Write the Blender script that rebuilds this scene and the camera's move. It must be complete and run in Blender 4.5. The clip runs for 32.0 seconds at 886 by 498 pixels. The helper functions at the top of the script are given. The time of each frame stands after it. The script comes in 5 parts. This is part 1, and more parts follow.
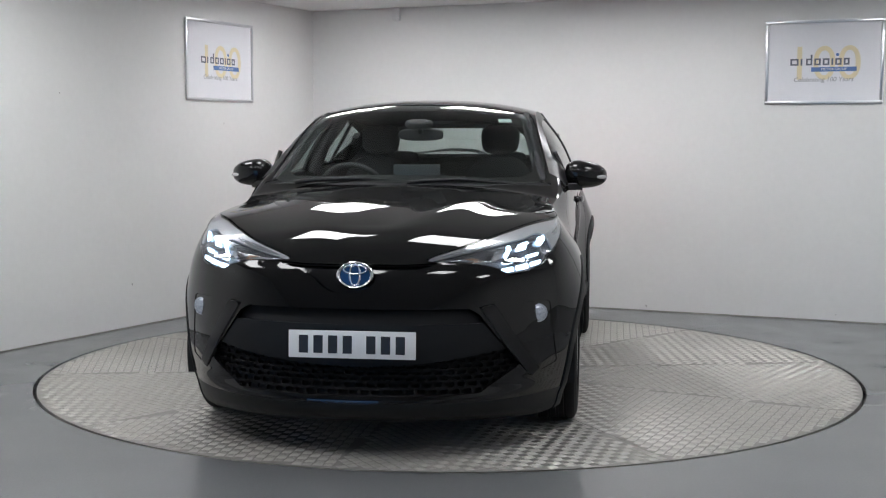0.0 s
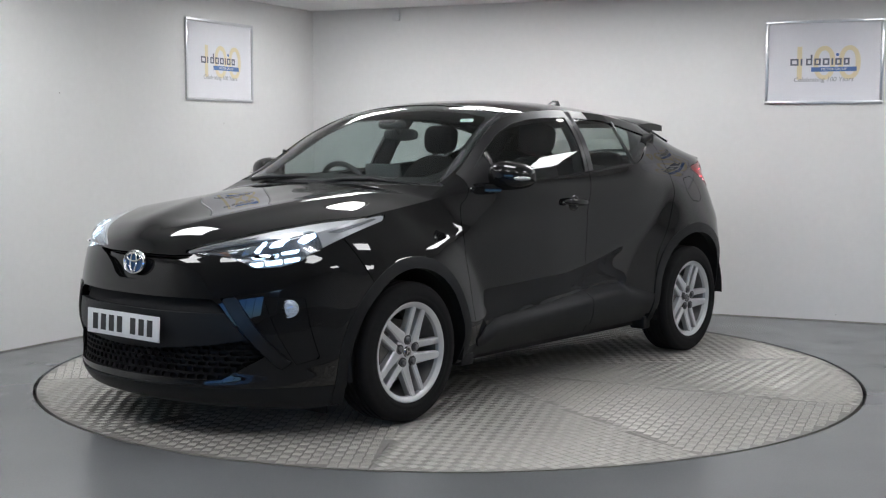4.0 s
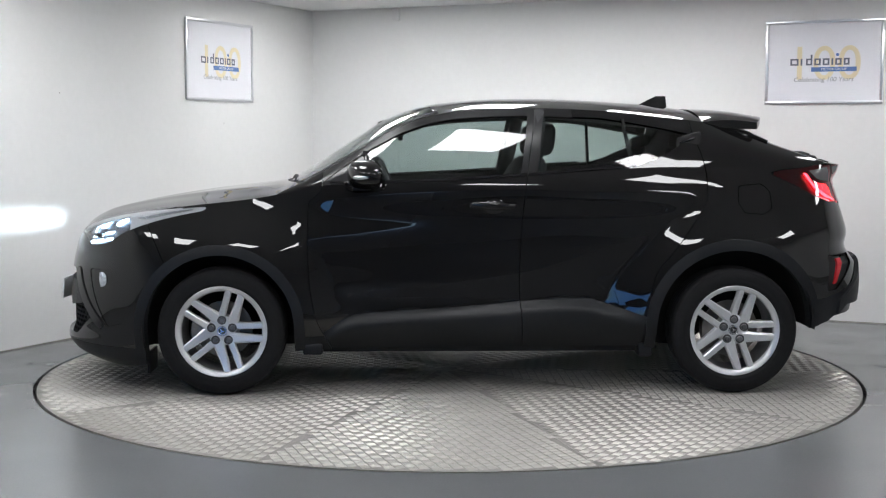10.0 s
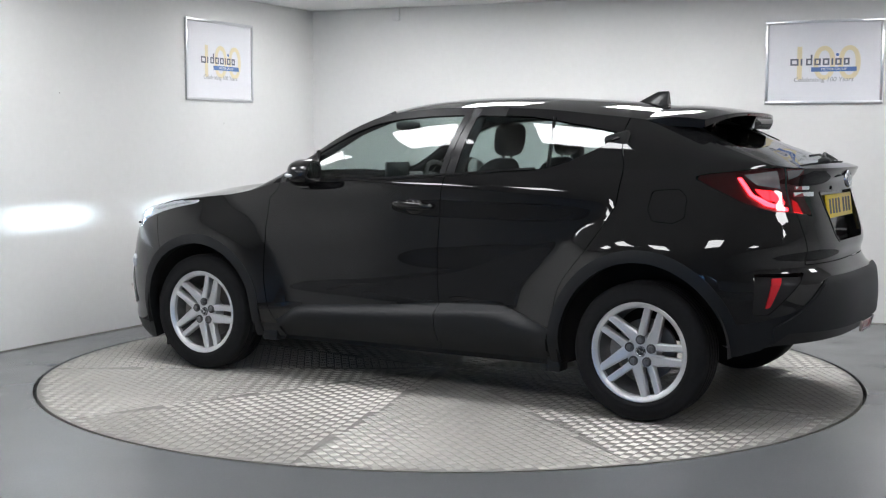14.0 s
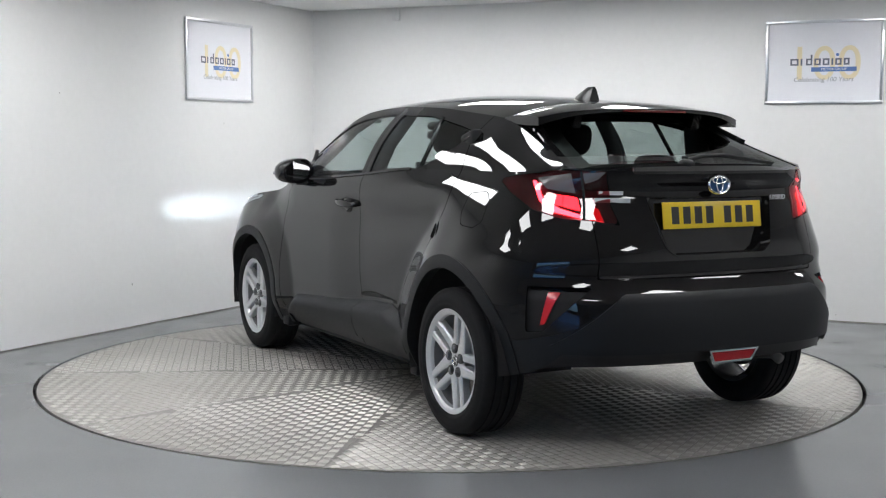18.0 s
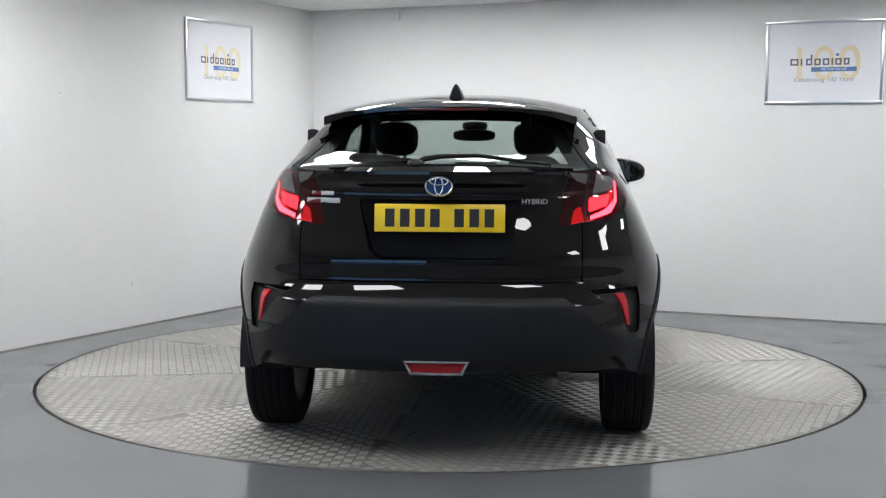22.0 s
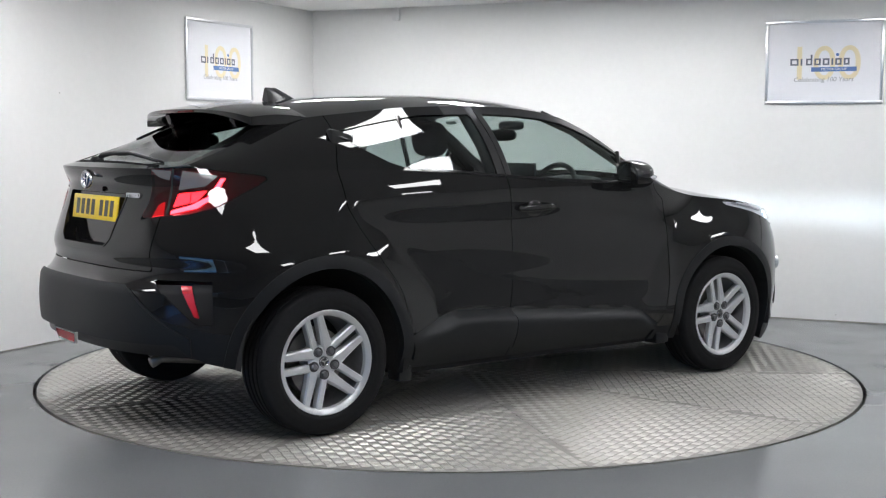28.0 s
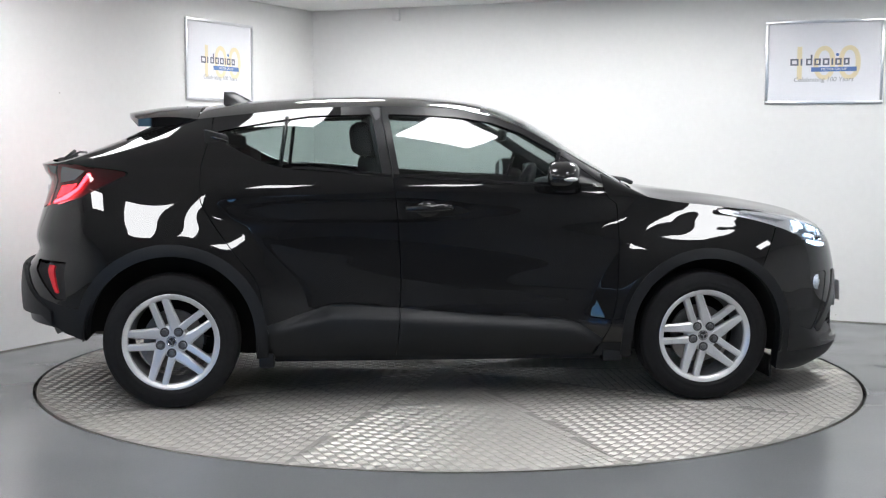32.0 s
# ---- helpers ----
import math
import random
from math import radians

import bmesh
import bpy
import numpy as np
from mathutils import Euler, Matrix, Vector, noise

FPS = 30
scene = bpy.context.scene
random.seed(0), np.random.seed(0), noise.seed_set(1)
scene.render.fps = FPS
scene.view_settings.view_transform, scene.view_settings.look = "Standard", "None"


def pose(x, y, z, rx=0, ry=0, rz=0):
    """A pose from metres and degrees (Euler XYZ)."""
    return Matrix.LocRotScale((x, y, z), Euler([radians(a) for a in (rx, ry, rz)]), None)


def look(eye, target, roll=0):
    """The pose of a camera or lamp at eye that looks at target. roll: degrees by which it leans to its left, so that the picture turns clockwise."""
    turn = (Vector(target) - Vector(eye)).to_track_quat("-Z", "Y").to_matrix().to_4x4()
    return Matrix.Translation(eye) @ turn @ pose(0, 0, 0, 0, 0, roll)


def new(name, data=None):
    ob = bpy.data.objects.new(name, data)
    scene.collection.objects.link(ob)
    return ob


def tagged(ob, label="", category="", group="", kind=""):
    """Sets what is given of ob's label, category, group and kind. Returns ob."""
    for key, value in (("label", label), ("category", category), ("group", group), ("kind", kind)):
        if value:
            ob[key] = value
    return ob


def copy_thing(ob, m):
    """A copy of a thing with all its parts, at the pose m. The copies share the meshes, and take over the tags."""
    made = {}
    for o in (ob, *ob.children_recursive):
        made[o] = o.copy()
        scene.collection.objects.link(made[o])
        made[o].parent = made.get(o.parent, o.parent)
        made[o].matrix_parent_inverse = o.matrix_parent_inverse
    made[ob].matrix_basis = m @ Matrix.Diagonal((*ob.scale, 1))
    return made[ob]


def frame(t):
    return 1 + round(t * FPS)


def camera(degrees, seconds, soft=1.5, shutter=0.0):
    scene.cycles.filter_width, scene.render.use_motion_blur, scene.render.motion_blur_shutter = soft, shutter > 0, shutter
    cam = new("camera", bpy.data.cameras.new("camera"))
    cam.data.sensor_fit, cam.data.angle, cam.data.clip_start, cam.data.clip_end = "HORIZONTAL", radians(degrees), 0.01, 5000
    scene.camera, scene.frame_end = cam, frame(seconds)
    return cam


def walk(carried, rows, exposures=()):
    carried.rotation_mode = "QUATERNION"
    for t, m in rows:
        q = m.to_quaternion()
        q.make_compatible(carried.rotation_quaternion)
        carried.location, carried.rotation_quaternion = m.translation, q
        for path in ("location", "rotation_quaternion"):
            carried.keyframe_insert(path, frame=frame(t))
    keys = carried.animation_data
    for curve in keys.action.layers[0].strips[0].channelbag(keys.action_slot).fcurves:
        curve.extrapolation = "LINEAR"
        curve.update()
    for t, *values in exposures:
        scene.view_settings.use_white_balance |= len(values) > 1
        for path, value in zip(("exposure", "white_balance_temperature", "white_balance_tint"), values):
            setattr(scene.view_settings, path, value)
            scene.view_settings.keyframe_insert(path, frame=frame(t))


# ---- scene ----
# The camera stands still on a stand in front of the turntable.
cam = camera(39.17, 32.0, 1.2)
YAW, PITCH = radians(0.297), radians(-4.923)
EYE = Vector((0.0, -7.057, 1.294))
AHEAD = Vector((-math.sin(YAW) * math.cos(PITCH), math.cos(YAW) * math.cos(PITCH), math.sin(PITCH)))
STAND = look(EYE, EYE + AHEAD, 0.167)
walk(cam, [(0.0, STAND), (32.0, STAND)], [(0.0, -0.32), (3.5, -0.30), (6.0, -0.07), (9.0, 0.0), (24.0, 0.0), (28.0, 0.17), (32.0, 0.30)])

# ---- light: ceiling panels (built with the ceiling) and a little daylight from a glazed front behind the camera ----
world = bpy.data.worlds.new("sky")
scene.world = world
world.use_nodes = True
wn = world.node_tree
sky = wn.nodes.new("ShaderNodeTexSky")
sky.sky_type, sky.sun_disc = "NISHITA", False
sky.sun_elevation, sky.sun_rotation = radians(38), radians(10)
sky.dust_density, sky.ozone_density = 0.2, 4.0
wn.links.new(sky.outputs[0], wn.nodes["Background"].inputs[0])
wn.nodes["Background"].inputs[1].default_value = 0.34
PANEL_GLOW = 18.2


# ---- materials ----
def mat(name, color, rough=0.5, metal=0.0, coat=0.0, grain=0.0, grain_scale=60.0, stain=0.0, stain_scale=2.0, bump=0.0, bump_scale=300.0,
        spec=0.5, rough_var=0.0, emit=None, glow=0.0):
    m = bpy.data.materials.new(name)
    m.use_nodes = True
    nt = m.node_tree
    b = nt.nodes["Principled BSDF"]
    b.inputs["Base Color"].default_value = (*color, 1)
    b.inputs["Roughness"].default_value = rough
    b.inputs["Metallic"].default_value = metal
    b.inputs["Coat Weight"].default_value = coat
    b.inputs["Coat Roughness"].default_value = 0.015
    b.inputs["Coat IOR"].default_value = 1.50
    b.inputs["Specular IOR Level"].default_value = spec
    if emit:
        b.inputs["Emission Color"].default_value = (*emit, 1)
        b.inputs["Emission Strength"].default_value = glow
    tc = nt.nodes.new("ShaderNodeTexCoord")

    def tex(scale, detail=4.0):
        n = nt.nodes.new("ShaderNodeTexNoise")
        n.inputs["Scale"].default_value, n.inputs["Detail"].default_value = scale, detail
        nt.links.new(tc.outputs["Object"], n.inputs["Vector"])
        return n.outputs["Fac"]

    def span(fac, lo, hi):
        r = nt.nodes.new("ShaderNodeMapRange")
        r.inputs[1].default_value, r.inputs[2].default_value = 0.25, 0.75
        r.inputs[3].default_value, r.inputs[4].default_value = lo, hi
        nt.links.new(fac, r.inputs[0])
        return r.outputs[0]

    if grain or stain:
        g = span(tex(grain_scale), 1 - grain, 1 + grain)
        s = span(tex(stain_scale, 3.0), 1 - stain, 1 + stain)
        mul = nt.nodes.new("ShaderNodeMath")
        mul.operation = "MULTIPLY"
        nt.links.new(g, mul.inputs[0])
        nt.links.new(s, mul.inputs[1])
        mix = nt.nodes.new("ShaderNodeVectorMath")
        mix.operation = "SCALE"
        mix.inputs[0].default_value = color
        nt.links.new(mul.outputs[0], mix.inputs["Scale"])
        nt.links.new(mix.outputs[0], b.inputs["Base Color"])
    if rough_var:
        nt.links.new(span(tex(stain_scale * 3), max(0.02, rough - rough_var), rough + rough_var), b.inputs["Roughness"])
    if bump:
        bp = nt.nodes.new("ShaderNodeBump")
        bp.inputs["Strength"].default_value, bp.inputs["Distance"].default_value = bump, 0.002
        nt.links.new(tex(bump_scale, 2.0), bp.inputs["Height"])
        nt.links.new(bp.outputs[0], b.inputs["Normal"])
    return m


def glass(name, tint, gloss=1.0, face=0.06):
    """A thin pane: light passes straight through its tint, and it mirrors by the Fresnel law."""
    m = bpy.data.materials.new(name)
    m.use_nodes = True
    nt = m.node_tree
    nt.nodes.clear()
    out, mix = nt.nodes.new("ShaderNodeOutputMaterial"), nt.nodes.new("ShaderNodeMixShader")
    clear, shine, lw = nt.nodes.new("ShaderNodeBsdfTransparent"), nt.nodes.new("ShaderNodeBsdfGlossy"), nt.nodes.new("ShaderNodeLayerWeight")
    lw.inputs[0].default_value = 0.5
    power, scale = nt.nodes.new("ShaderNodeMath"), nt.nodes.new("ShaderNodeMath")
    power.operation, power.inputs[1].default_value = "POWER", 5.0
    scale.operation, scale.inputs[1].default_value, scale.inputs[2].default_value = "MULTIPLY_ADD", 0.92, face
    nt.links.new(lw.outputs["Facing"], power.inputs[0])
    nt.links.new(power.outputs[0], scale.inputs[0])
    clear.inputs[0].default_value = (*tint, 1)
    shine.inputs["Roughness"].default_value = 0.01
    shine.inputs[0].default_value = (gloss, gloss, gloss, 1)
    nt.links.new(scale.outputs[0], mix.inputs[0])
    nt.links.new(clear.outputs[0], mix.inputs[1])
    nt.links.new(shine.outputs[0], mix.inputs[2])
    nt.links.new(mix.outputs[0], out.inputs[0])
    return m


WALL = mat("white_wall_paint", (0.772, 0.772, 0.765), 0.55, grain=0.015, grain_scale=25, stain=0.02, stain_scale=1.2, bump=0.04, bump_scale=160, spec=0.35)
CEIL = mat("white_ceiling_paint", (0.80, 0.80, 0.79), 0.7, grain=0.02, grain_scale=90, stain=0.02, bump=0.2, bump_scale=120)
FLOOR = mat("grey_floor_paint", (0.150, 0.155, 0.162), 0.22, grain=0.05, grain_scale=120, stain=0.06, stain_scale=1.1, bump=0.05, bump_scale=60, rough_var=0.05)
STEEL = mat("worn_tread_steel", (0.25, 0.243, 0.223), 0.55, 0.30, grain=0.10, grain_scale=35, stain=0.10, stain_scale=1.5, bump=0.25, bump_scale=80, rough_var=0.10)
TREAD = mat("polished_tread_bars", (0.42, 0.407, 0.377), 0.40, 0.45, grain=0.08, grain_scale=35, stain=0.06, stain_scale=1.5, rough_var=0.06)
GAP = mat("dark_gap", (0.012, 0.012, 0.012), 0.8)
PAINT = mat("black_car_paint", (0.0065, 0.0065, 0.007), 0.3, 0.0, coat=1.0, spec=0.0)
PLASTIC = mat("grained_black_plastic", (0.0085, 0.0095, 0.0115), 0.48, grain=0.1, grain_scale=200, bump=0.25, bump_scale=500, spec=0.28)
GLOSS_BLACK = mat("gloss_black_trim", (0.006, 0.006, 0.007), 0.08, spec=0.5)
RUBBER = mat("tyre_rubber", (0.011, 0.011, 0.012), 0.72, grain=0.12, grain_scale=40, bump=0.2, bump_scale=200, spec=0.16)
ALLOY = mat("silver_alloy_paint", (0.60, 0.61, 0.63), 0.33, 0.55, grain=0.03, grain_scale=300)
BRAKE = mat("brake_iron", (0.20, 0.19, 0.18), 0.5, 0.8, grain=0.15, grain_scale=30)
CHROME = mat("chrome", (0.75, 0.76, 0.78), 0.08, 1.0)
SATIN = mat("satin_black_film", (0.010, 0.010, 0.011), 0.30, spec=0.4)
DARK = mat("dark_underside", (0.010, 0.010, 0.011), 0.85)
GLASS = glass("tinted_window_glass", (0.57, 0.645, 0.63))
SCREEN_GLASS = glass("windscreen_glass", (0.74, 0.80, 0.78))
PRIVACY = glass("dark_rear_glass", (0.60, 0.66, 0.64))
LENS = glass("clear_lamp_lens", (0.95, 0.96, 0.97))
RED_LENS = glass("red_lamp_lens", (0.50, 0.07, 0.09))


# ---- building helpers ----
def mesh_of(name, verts, faces, material, smooth=True):
    me = bpy.data.meshes.new(name)
    me.from_pydata([tuple(v) for v in verts], [], [tuple(f) for f in faces])
    me.update()
    if smooth:
        me.shade_smooth()
    me.materials.append(material)
    return me


def part(name, data, material, parent, label=""):
    """Links a bmesh or a mesh as one object under a thing or a part."""
    if isinstance(data, bmesh.types.BMesh):
        me = bpy.data.meshes.new(name)
        data.to_mesh(me)
        data.free()
        me.materials.append(material)
        data = me
    ob = new(name, data)
    ob.parent = parent
    if label:
        ob["label"] = label
    return ob


def thing(name, label, category, m=None, group="", kind=""):
    ob = new(name)
    ob.empty_display_size = 0.1
    if m is not None:
        ob.matrix_basis = m
    return tagged(ob, label, category, group, kind)


def box(bm, x0, x1, y0, y1, z0, z1, bevel=0.0):
    """A box between two corners, its edges rounded by bevel."""
    vs = bmesh.ops.create_cube(bm, size=1.0, matrix=Matrix.LocRotScale(((x0 + x1) / 2, (y0 + y1) / 2, (z0 + z1) / 2), None, (x1 - x0, y1 - y0, z1 - z0)))["verts"]
    if bevel:
        es = list({e for v in vs for e in v.link_edges})
        bmesh.ops.bevel(bm, geom=es, offset=bevel, segments=2, affect="EDGES", profile=0.5)
    return bm


def prism(bm, outline, z0, z1, m=None, bevel=0.0):
    """An outline in x, y drawn up from z0 to z1."""
    lo = [bm.verts.new((x, y, z0)) for x, y in outline]
    hi = [bm.verts.new((x, y, z1)) for x, y in outline]
    n = len(outline)
    faces = [bm.faces.new(lo[::-1]), top := bm.faces.new(hi)]
    faces += [bm.faces.new((lo[i], lo[(i + 1) % n], hi[(i + 1) % n], hi[i])) for i in range(n)]
    bmesh.ops.recalc_face_normals(bm, faces=faces)
    vs = lo + hi
    if m is not None:
        bmesh.ops.transform(bm, matrix=m, verts=vs)
    if bevel:
        bmesh.ops.bevel(bm, geom=list(top.edges), offset=bevel, segments=2, affect="EDGES", profile=0.5)
    return bm


def lathe(profile, steps=48, axis="y"):
    """A profile of (radius, along) points turned about an axis: vertices and faces."""
    vs, fs, n = [], [], len(profile)
    for i in range(steps):
        a = 2 * math.pi * i / steps
        for r, h in profile:
            p = (r * math.cos(a), h, r * math.sin(a)) if axis == "y" else (r * math.cos(a), r * math.sin(a), h)
            vs.append(p)
        j = (i + 1) % steps
        for k in range(n - 1):
            q = (i * n + k, i * n + k + 1, j * n + k + 1, j * n + k)
            fs.append(q if axis == "y" else q[::-1])
    return vs, fs


def tube(points, radius, sides=8):
    """A round bar along points: vertices and faces."""
    vs, fs = [], []
    pts = [Vector(p) for p in points]
    for i, p in enumerate(pts):
        d = (pts[min(i + 1, len(pts) - 1)] - pts[max(i - 1, 0)]).normalized()
        a = d.orthogonal().normalized() if i == 0 else (a - d * a.dot(d)).normalized()
        b = d.cross(a)
        r = radius[i] if isinstance(radius, (list, tuple)) else radius
        vs += [p + (a * math.cos(t) + b * math.sin(t)) * r for t in (2 * math.pi * k / sides for k in range(sides))]
        if i:
            o = (i - 1) * sides
            fs += [(o + k, o + (k + 1) % sides, o + sides + (k + 1) % sides, o + sides + k) for k in range(sides)]
    fs += [tuple(range(sides))[::-1], tuple(range(len(vs) - sides, len(vs)))]
    return vs, fs


def curve(*knots):
    """A smooth function through (x, value) knots, level beyond its ends."""
    k = np.array(sorted(knots), float)
    xs, ys = k[:, 0], k[:, 1]
    d = np.diff(ys) / np.diff(xs)
    m = np.concatenate([[d[0]], np.where(d[:-1] * d[1:] > 0, 2 * d[:-1] * d[1:] / np.where(d[:-1] + d[1:] == 0, 1, d[:-1] + d[1:]), 0), [d[-1]]])

    def f(x):
        x = np.clip(np.asarray(x, float), xs[0], xs[-1])
        i = np.clip(np.searchsorted(xs, x) - 1, 0, len(xs) - 2)
        h = xs[i + 1] - xs[i]
        t = (x - xs[i]) / h
        return ((2 * t**3 - 3 * t**2 + 1) * ys[i] + (t**3 - 2 * t**2 + t) * h * m[i]
                + (-2 * t**3 + 3 * t**2) * ys[i + 1] + (t**3 - t**2) * h * m[i + 1])

    return f


# ---- the studio: floor, walls, ceiling ----
CORNER = Vector((-1.160, 3.587))
LEFT = Vector((-0.4545, -0.8907))
RIGHT = Vector((0.923, -0.3848))
HEIGHT = 2.388
LEFT_LEN, RIGHT_LEN = 15.5, 9.0


def wall(name, a, b, z0, z1, thick=0.15, label="white painted studio wall"):
    """A wall on the line a to b; its thickness lies to the left of that line."""
    a, b = Vector(a), Vector(b)
    d = (b - a).normalized()
    n = Vector((-d.y, d.x)) * thick
    bm = bmesh.new()
    prism(bm, [a, b, b + n, a + n], z0, z1)
    me = bpy.data.meshes.new(name)
    bm.to_mesh(me)
    bm.free()
    me.materials.append(WALL)
    return tagged(new(name, me), label, "wall", kind="structure")


P_C = CORNER
P_L = CORNER + LEFT * LEFT_LEN
P_R = CORNER + RIGHT * RIGHT_LEN
P_BR = P_R + LEFT * LEFT_LEN
wall_left = wall("wall_left", P_L, P_C, 0, HEIGHT)
wall_right = wall("wall_right", P_C, P_R, 0, HEIGHT)

# floor: one sheet with a round hole for the turntable
DISC = 2.250
fv, ff = [], []
N = 128
for i in range(N):
    a = 2 * math.pi * i / N
    c, s = math.cos(a), math.sin(a)
    fv += [(c * (DISC + 0.020), s * (DISC + 0.020), 0), (c * 3.2, s * 3.2, 0), (c * 22, s * 22, 0), (c * (DISC + 0.020), s * (DISC + 0.020), -0.05)]
for i in range(N):
    o, p = 4 * i, 4 * ((i + 1) % N)
    ff += [(o, o + 1, p + 1, p), (o + 1, o + 2, p + 2, p + 1), (o + 3, o, p, p + 3)]
tagged(new("floor", mesh_of("floor", fv, ff, FLOOR, False)), "smooth grey painted concrete floor", "floor", kind="structure")
pit = new("turntable_pit", mesh_of("turntable_pit", *lathe([(0.0, -0.05), (DISC + 0.03, -0.05)], 96, "z"), GAP, False))
tagged(pit, "dark gap round the turntable", "floor", kind="structure")


def ceiling():
    bm = bmesh.new()
    prism(bm, [(-9, -13), (13, -13), (13, 6), (-9, 6)], HEIGHT, HEIGHT + 0.1)
    me = bpy.data.meshes.new("ceiling")
    bm.to_mesh(me)
    bm.free()
    me.materials.append(CEIL)
    tagged(new("ceiling", me), "white plain ceiling", "ceiling", kind="structure")


ceiling()

# ---- ceiling light panels ----
GLOW = mat("light_panel", (0.9, 0.9, 0.9), 0.5, emit=(0.97, 0.98, 1.0), glow=PANEL_GLOW)
FRAME_WHITE = mat("white_metal_frame", (0.75, 0.75, 0.75), 0.4)


LW, LH = 0.59, 0.59


def light_panel():
    ob = thing("ceiling_light", "square white ceiling light panel, switched on", "ceiling light", group="ceiling lights")
    bm = bmesh.new()
    box(bm, -LW / 2 + 0.01, LW / 2 - 0.01, -LH / 2 + 0.01, LH / 2 - 0.01, -0.012, -0.006)
    part("diffuser", bm, GLOW, ob)
    bm = bmesh.new()
    x, y = LW / 2 + 0.005, LH / 2 + 0.005
    for a, b, c, d in ((-x, x, -y, -y + 0.015), (-x, x, y - 0.015, y), (-x, -x + 0.015, -y + 0.015, y - 0.015), (x - 0.015, x, -y + 0.015, y - 0.015)):
        box(bm, a, b, c, d, -0.016, 0.0)
    part("frame", bm, FRAME_WHITE, ob)
    return ob


# panels over and before the turntable
first = light_panel()
spots = [CORNER + RIGHT * r + LEFT * q for r in (0.95, 2.15, 3.35, 5.0, 7.4) for q in (1.2, 3.81, 6.21)]
for k, p in enumerate(spots):
    m = pose(p.x, p.y, HEIGHT - 0.002, 0, 0, -22.6)
    if k == 0:
        first.matrix_basis = m
    else:
        copy_thing(first, m)
DIM_WALL = mat("light_grey_wall_paint", (0.74, 0.74, 0.745), 0.6, grain=0.05, stain=0.05)
# the back wall with a glazed opening to the daylight
d = (P_L - P_BR).normalized()
A0, A1 = P_L - d * 6.8, P_L - d * 0.8
for n, (a, b, z0, z1) in enumerate(((P_BR, A0, 0, HEIGHT), (A1, P_L, 0, HEIGHT), (A0, A1, 2.1, HEIGHT), (A0, A1, 0, 0.3))):
    w = wall("wall_back_%d" % (n + 1), a, b, z0, z1, 0.15, "plain light grey wall")
    w.data.materials[0] = DIM_WALL
w = wall("wall_far_right", P_R, P_BR, 0, HEIGHT, 0.15, "plain light grey wall")
w.data.materials[0] = DIM_WALL

# glazing of the opening: posts, rails, panes; daylight's blue is put into their tint
win = thing("window_back", "wide tall window in grey frames, daylight blue put into its panes", "window", None, "", "structure")
ang = math.degrees(math.atan2((A1 - A0).y, (A1 - A0).x))
win.matrix_basis = pose(A0.x, A0.y, 0, 0, 0, ang)
FRAME_GREY = mat("grey_window_frame", (0.20, 0.20, 0.21), 0.4, 0.3, grain=0.03)
PANE = glass("daylight_blue_pane", (0.52, 0.72, 1.0))
wide = (A1 - A0).length
for k in range(6):
    x = 0.03 + (wide - 0.06) * k / 5
    bm = bmesh.new()
    box(bm, x - 0.028, x + 0.028, 0.03, 0.09, 0.302, 2.098)
    part("window_post", bm, FRAME_GREY, win)
    if k < 5:
        x2 = 0.03 + (wide - 0.06) * (k + 1) / 5
        bm = bmesh.new()
        box(bm, x + 0.03, x2 - 0.03, 0.056, 0.062, 0.36, 2.04)
        o = part("pane", bm, PANE, win)
        o.visible_shadow = False
        for z0, z1 in ((0.302, 0.355), (2.045, 2.098)):
            bm = bmesh.new()
            box(bm, x + 0.03, x2 - 0.03, 0.035, 0.085, z0, z1)
            part("window_rail", bm, FRAME_GREY, win)

# ---- the turntable: tread-plate sectors ----
SECTORS, PHASE = 10, radians(31.2)
turntable = thing("turntable", "round steel turntable of worn five-bar tread plate", "turntable")


def sector_mesh(k):
    a0, a1 = PHASE + 2 * math.pi * k / SECTORS, PHASE + 2 * math.pi * (k + 1) / SECTORS
    vs, fs = [(0, 0, 0.0), (0, 0, -0.03)], []
    n = 16
    for i in range(n + 1):
        a = a0 + 0.0006 + (a1 - a0 - 0.0012) * i / n
        vs += [(DISC * math.cos(a), DISC * math.sin(a), 0.0), (DISC * math.cos(a), DISC * math.sin(a), -0.03)]
    for i in range(n):
        o = 2 + 2 * i
        fs += [(0, o, o + 2), (o, o + 1, o + 3, o + 2)]
    fs += [(0, 1, 3, 2), (0, 2 * n + 2, 2 * n + 3, 1)]
    return mesh_of("plate", vs, fs, STEEL, False)


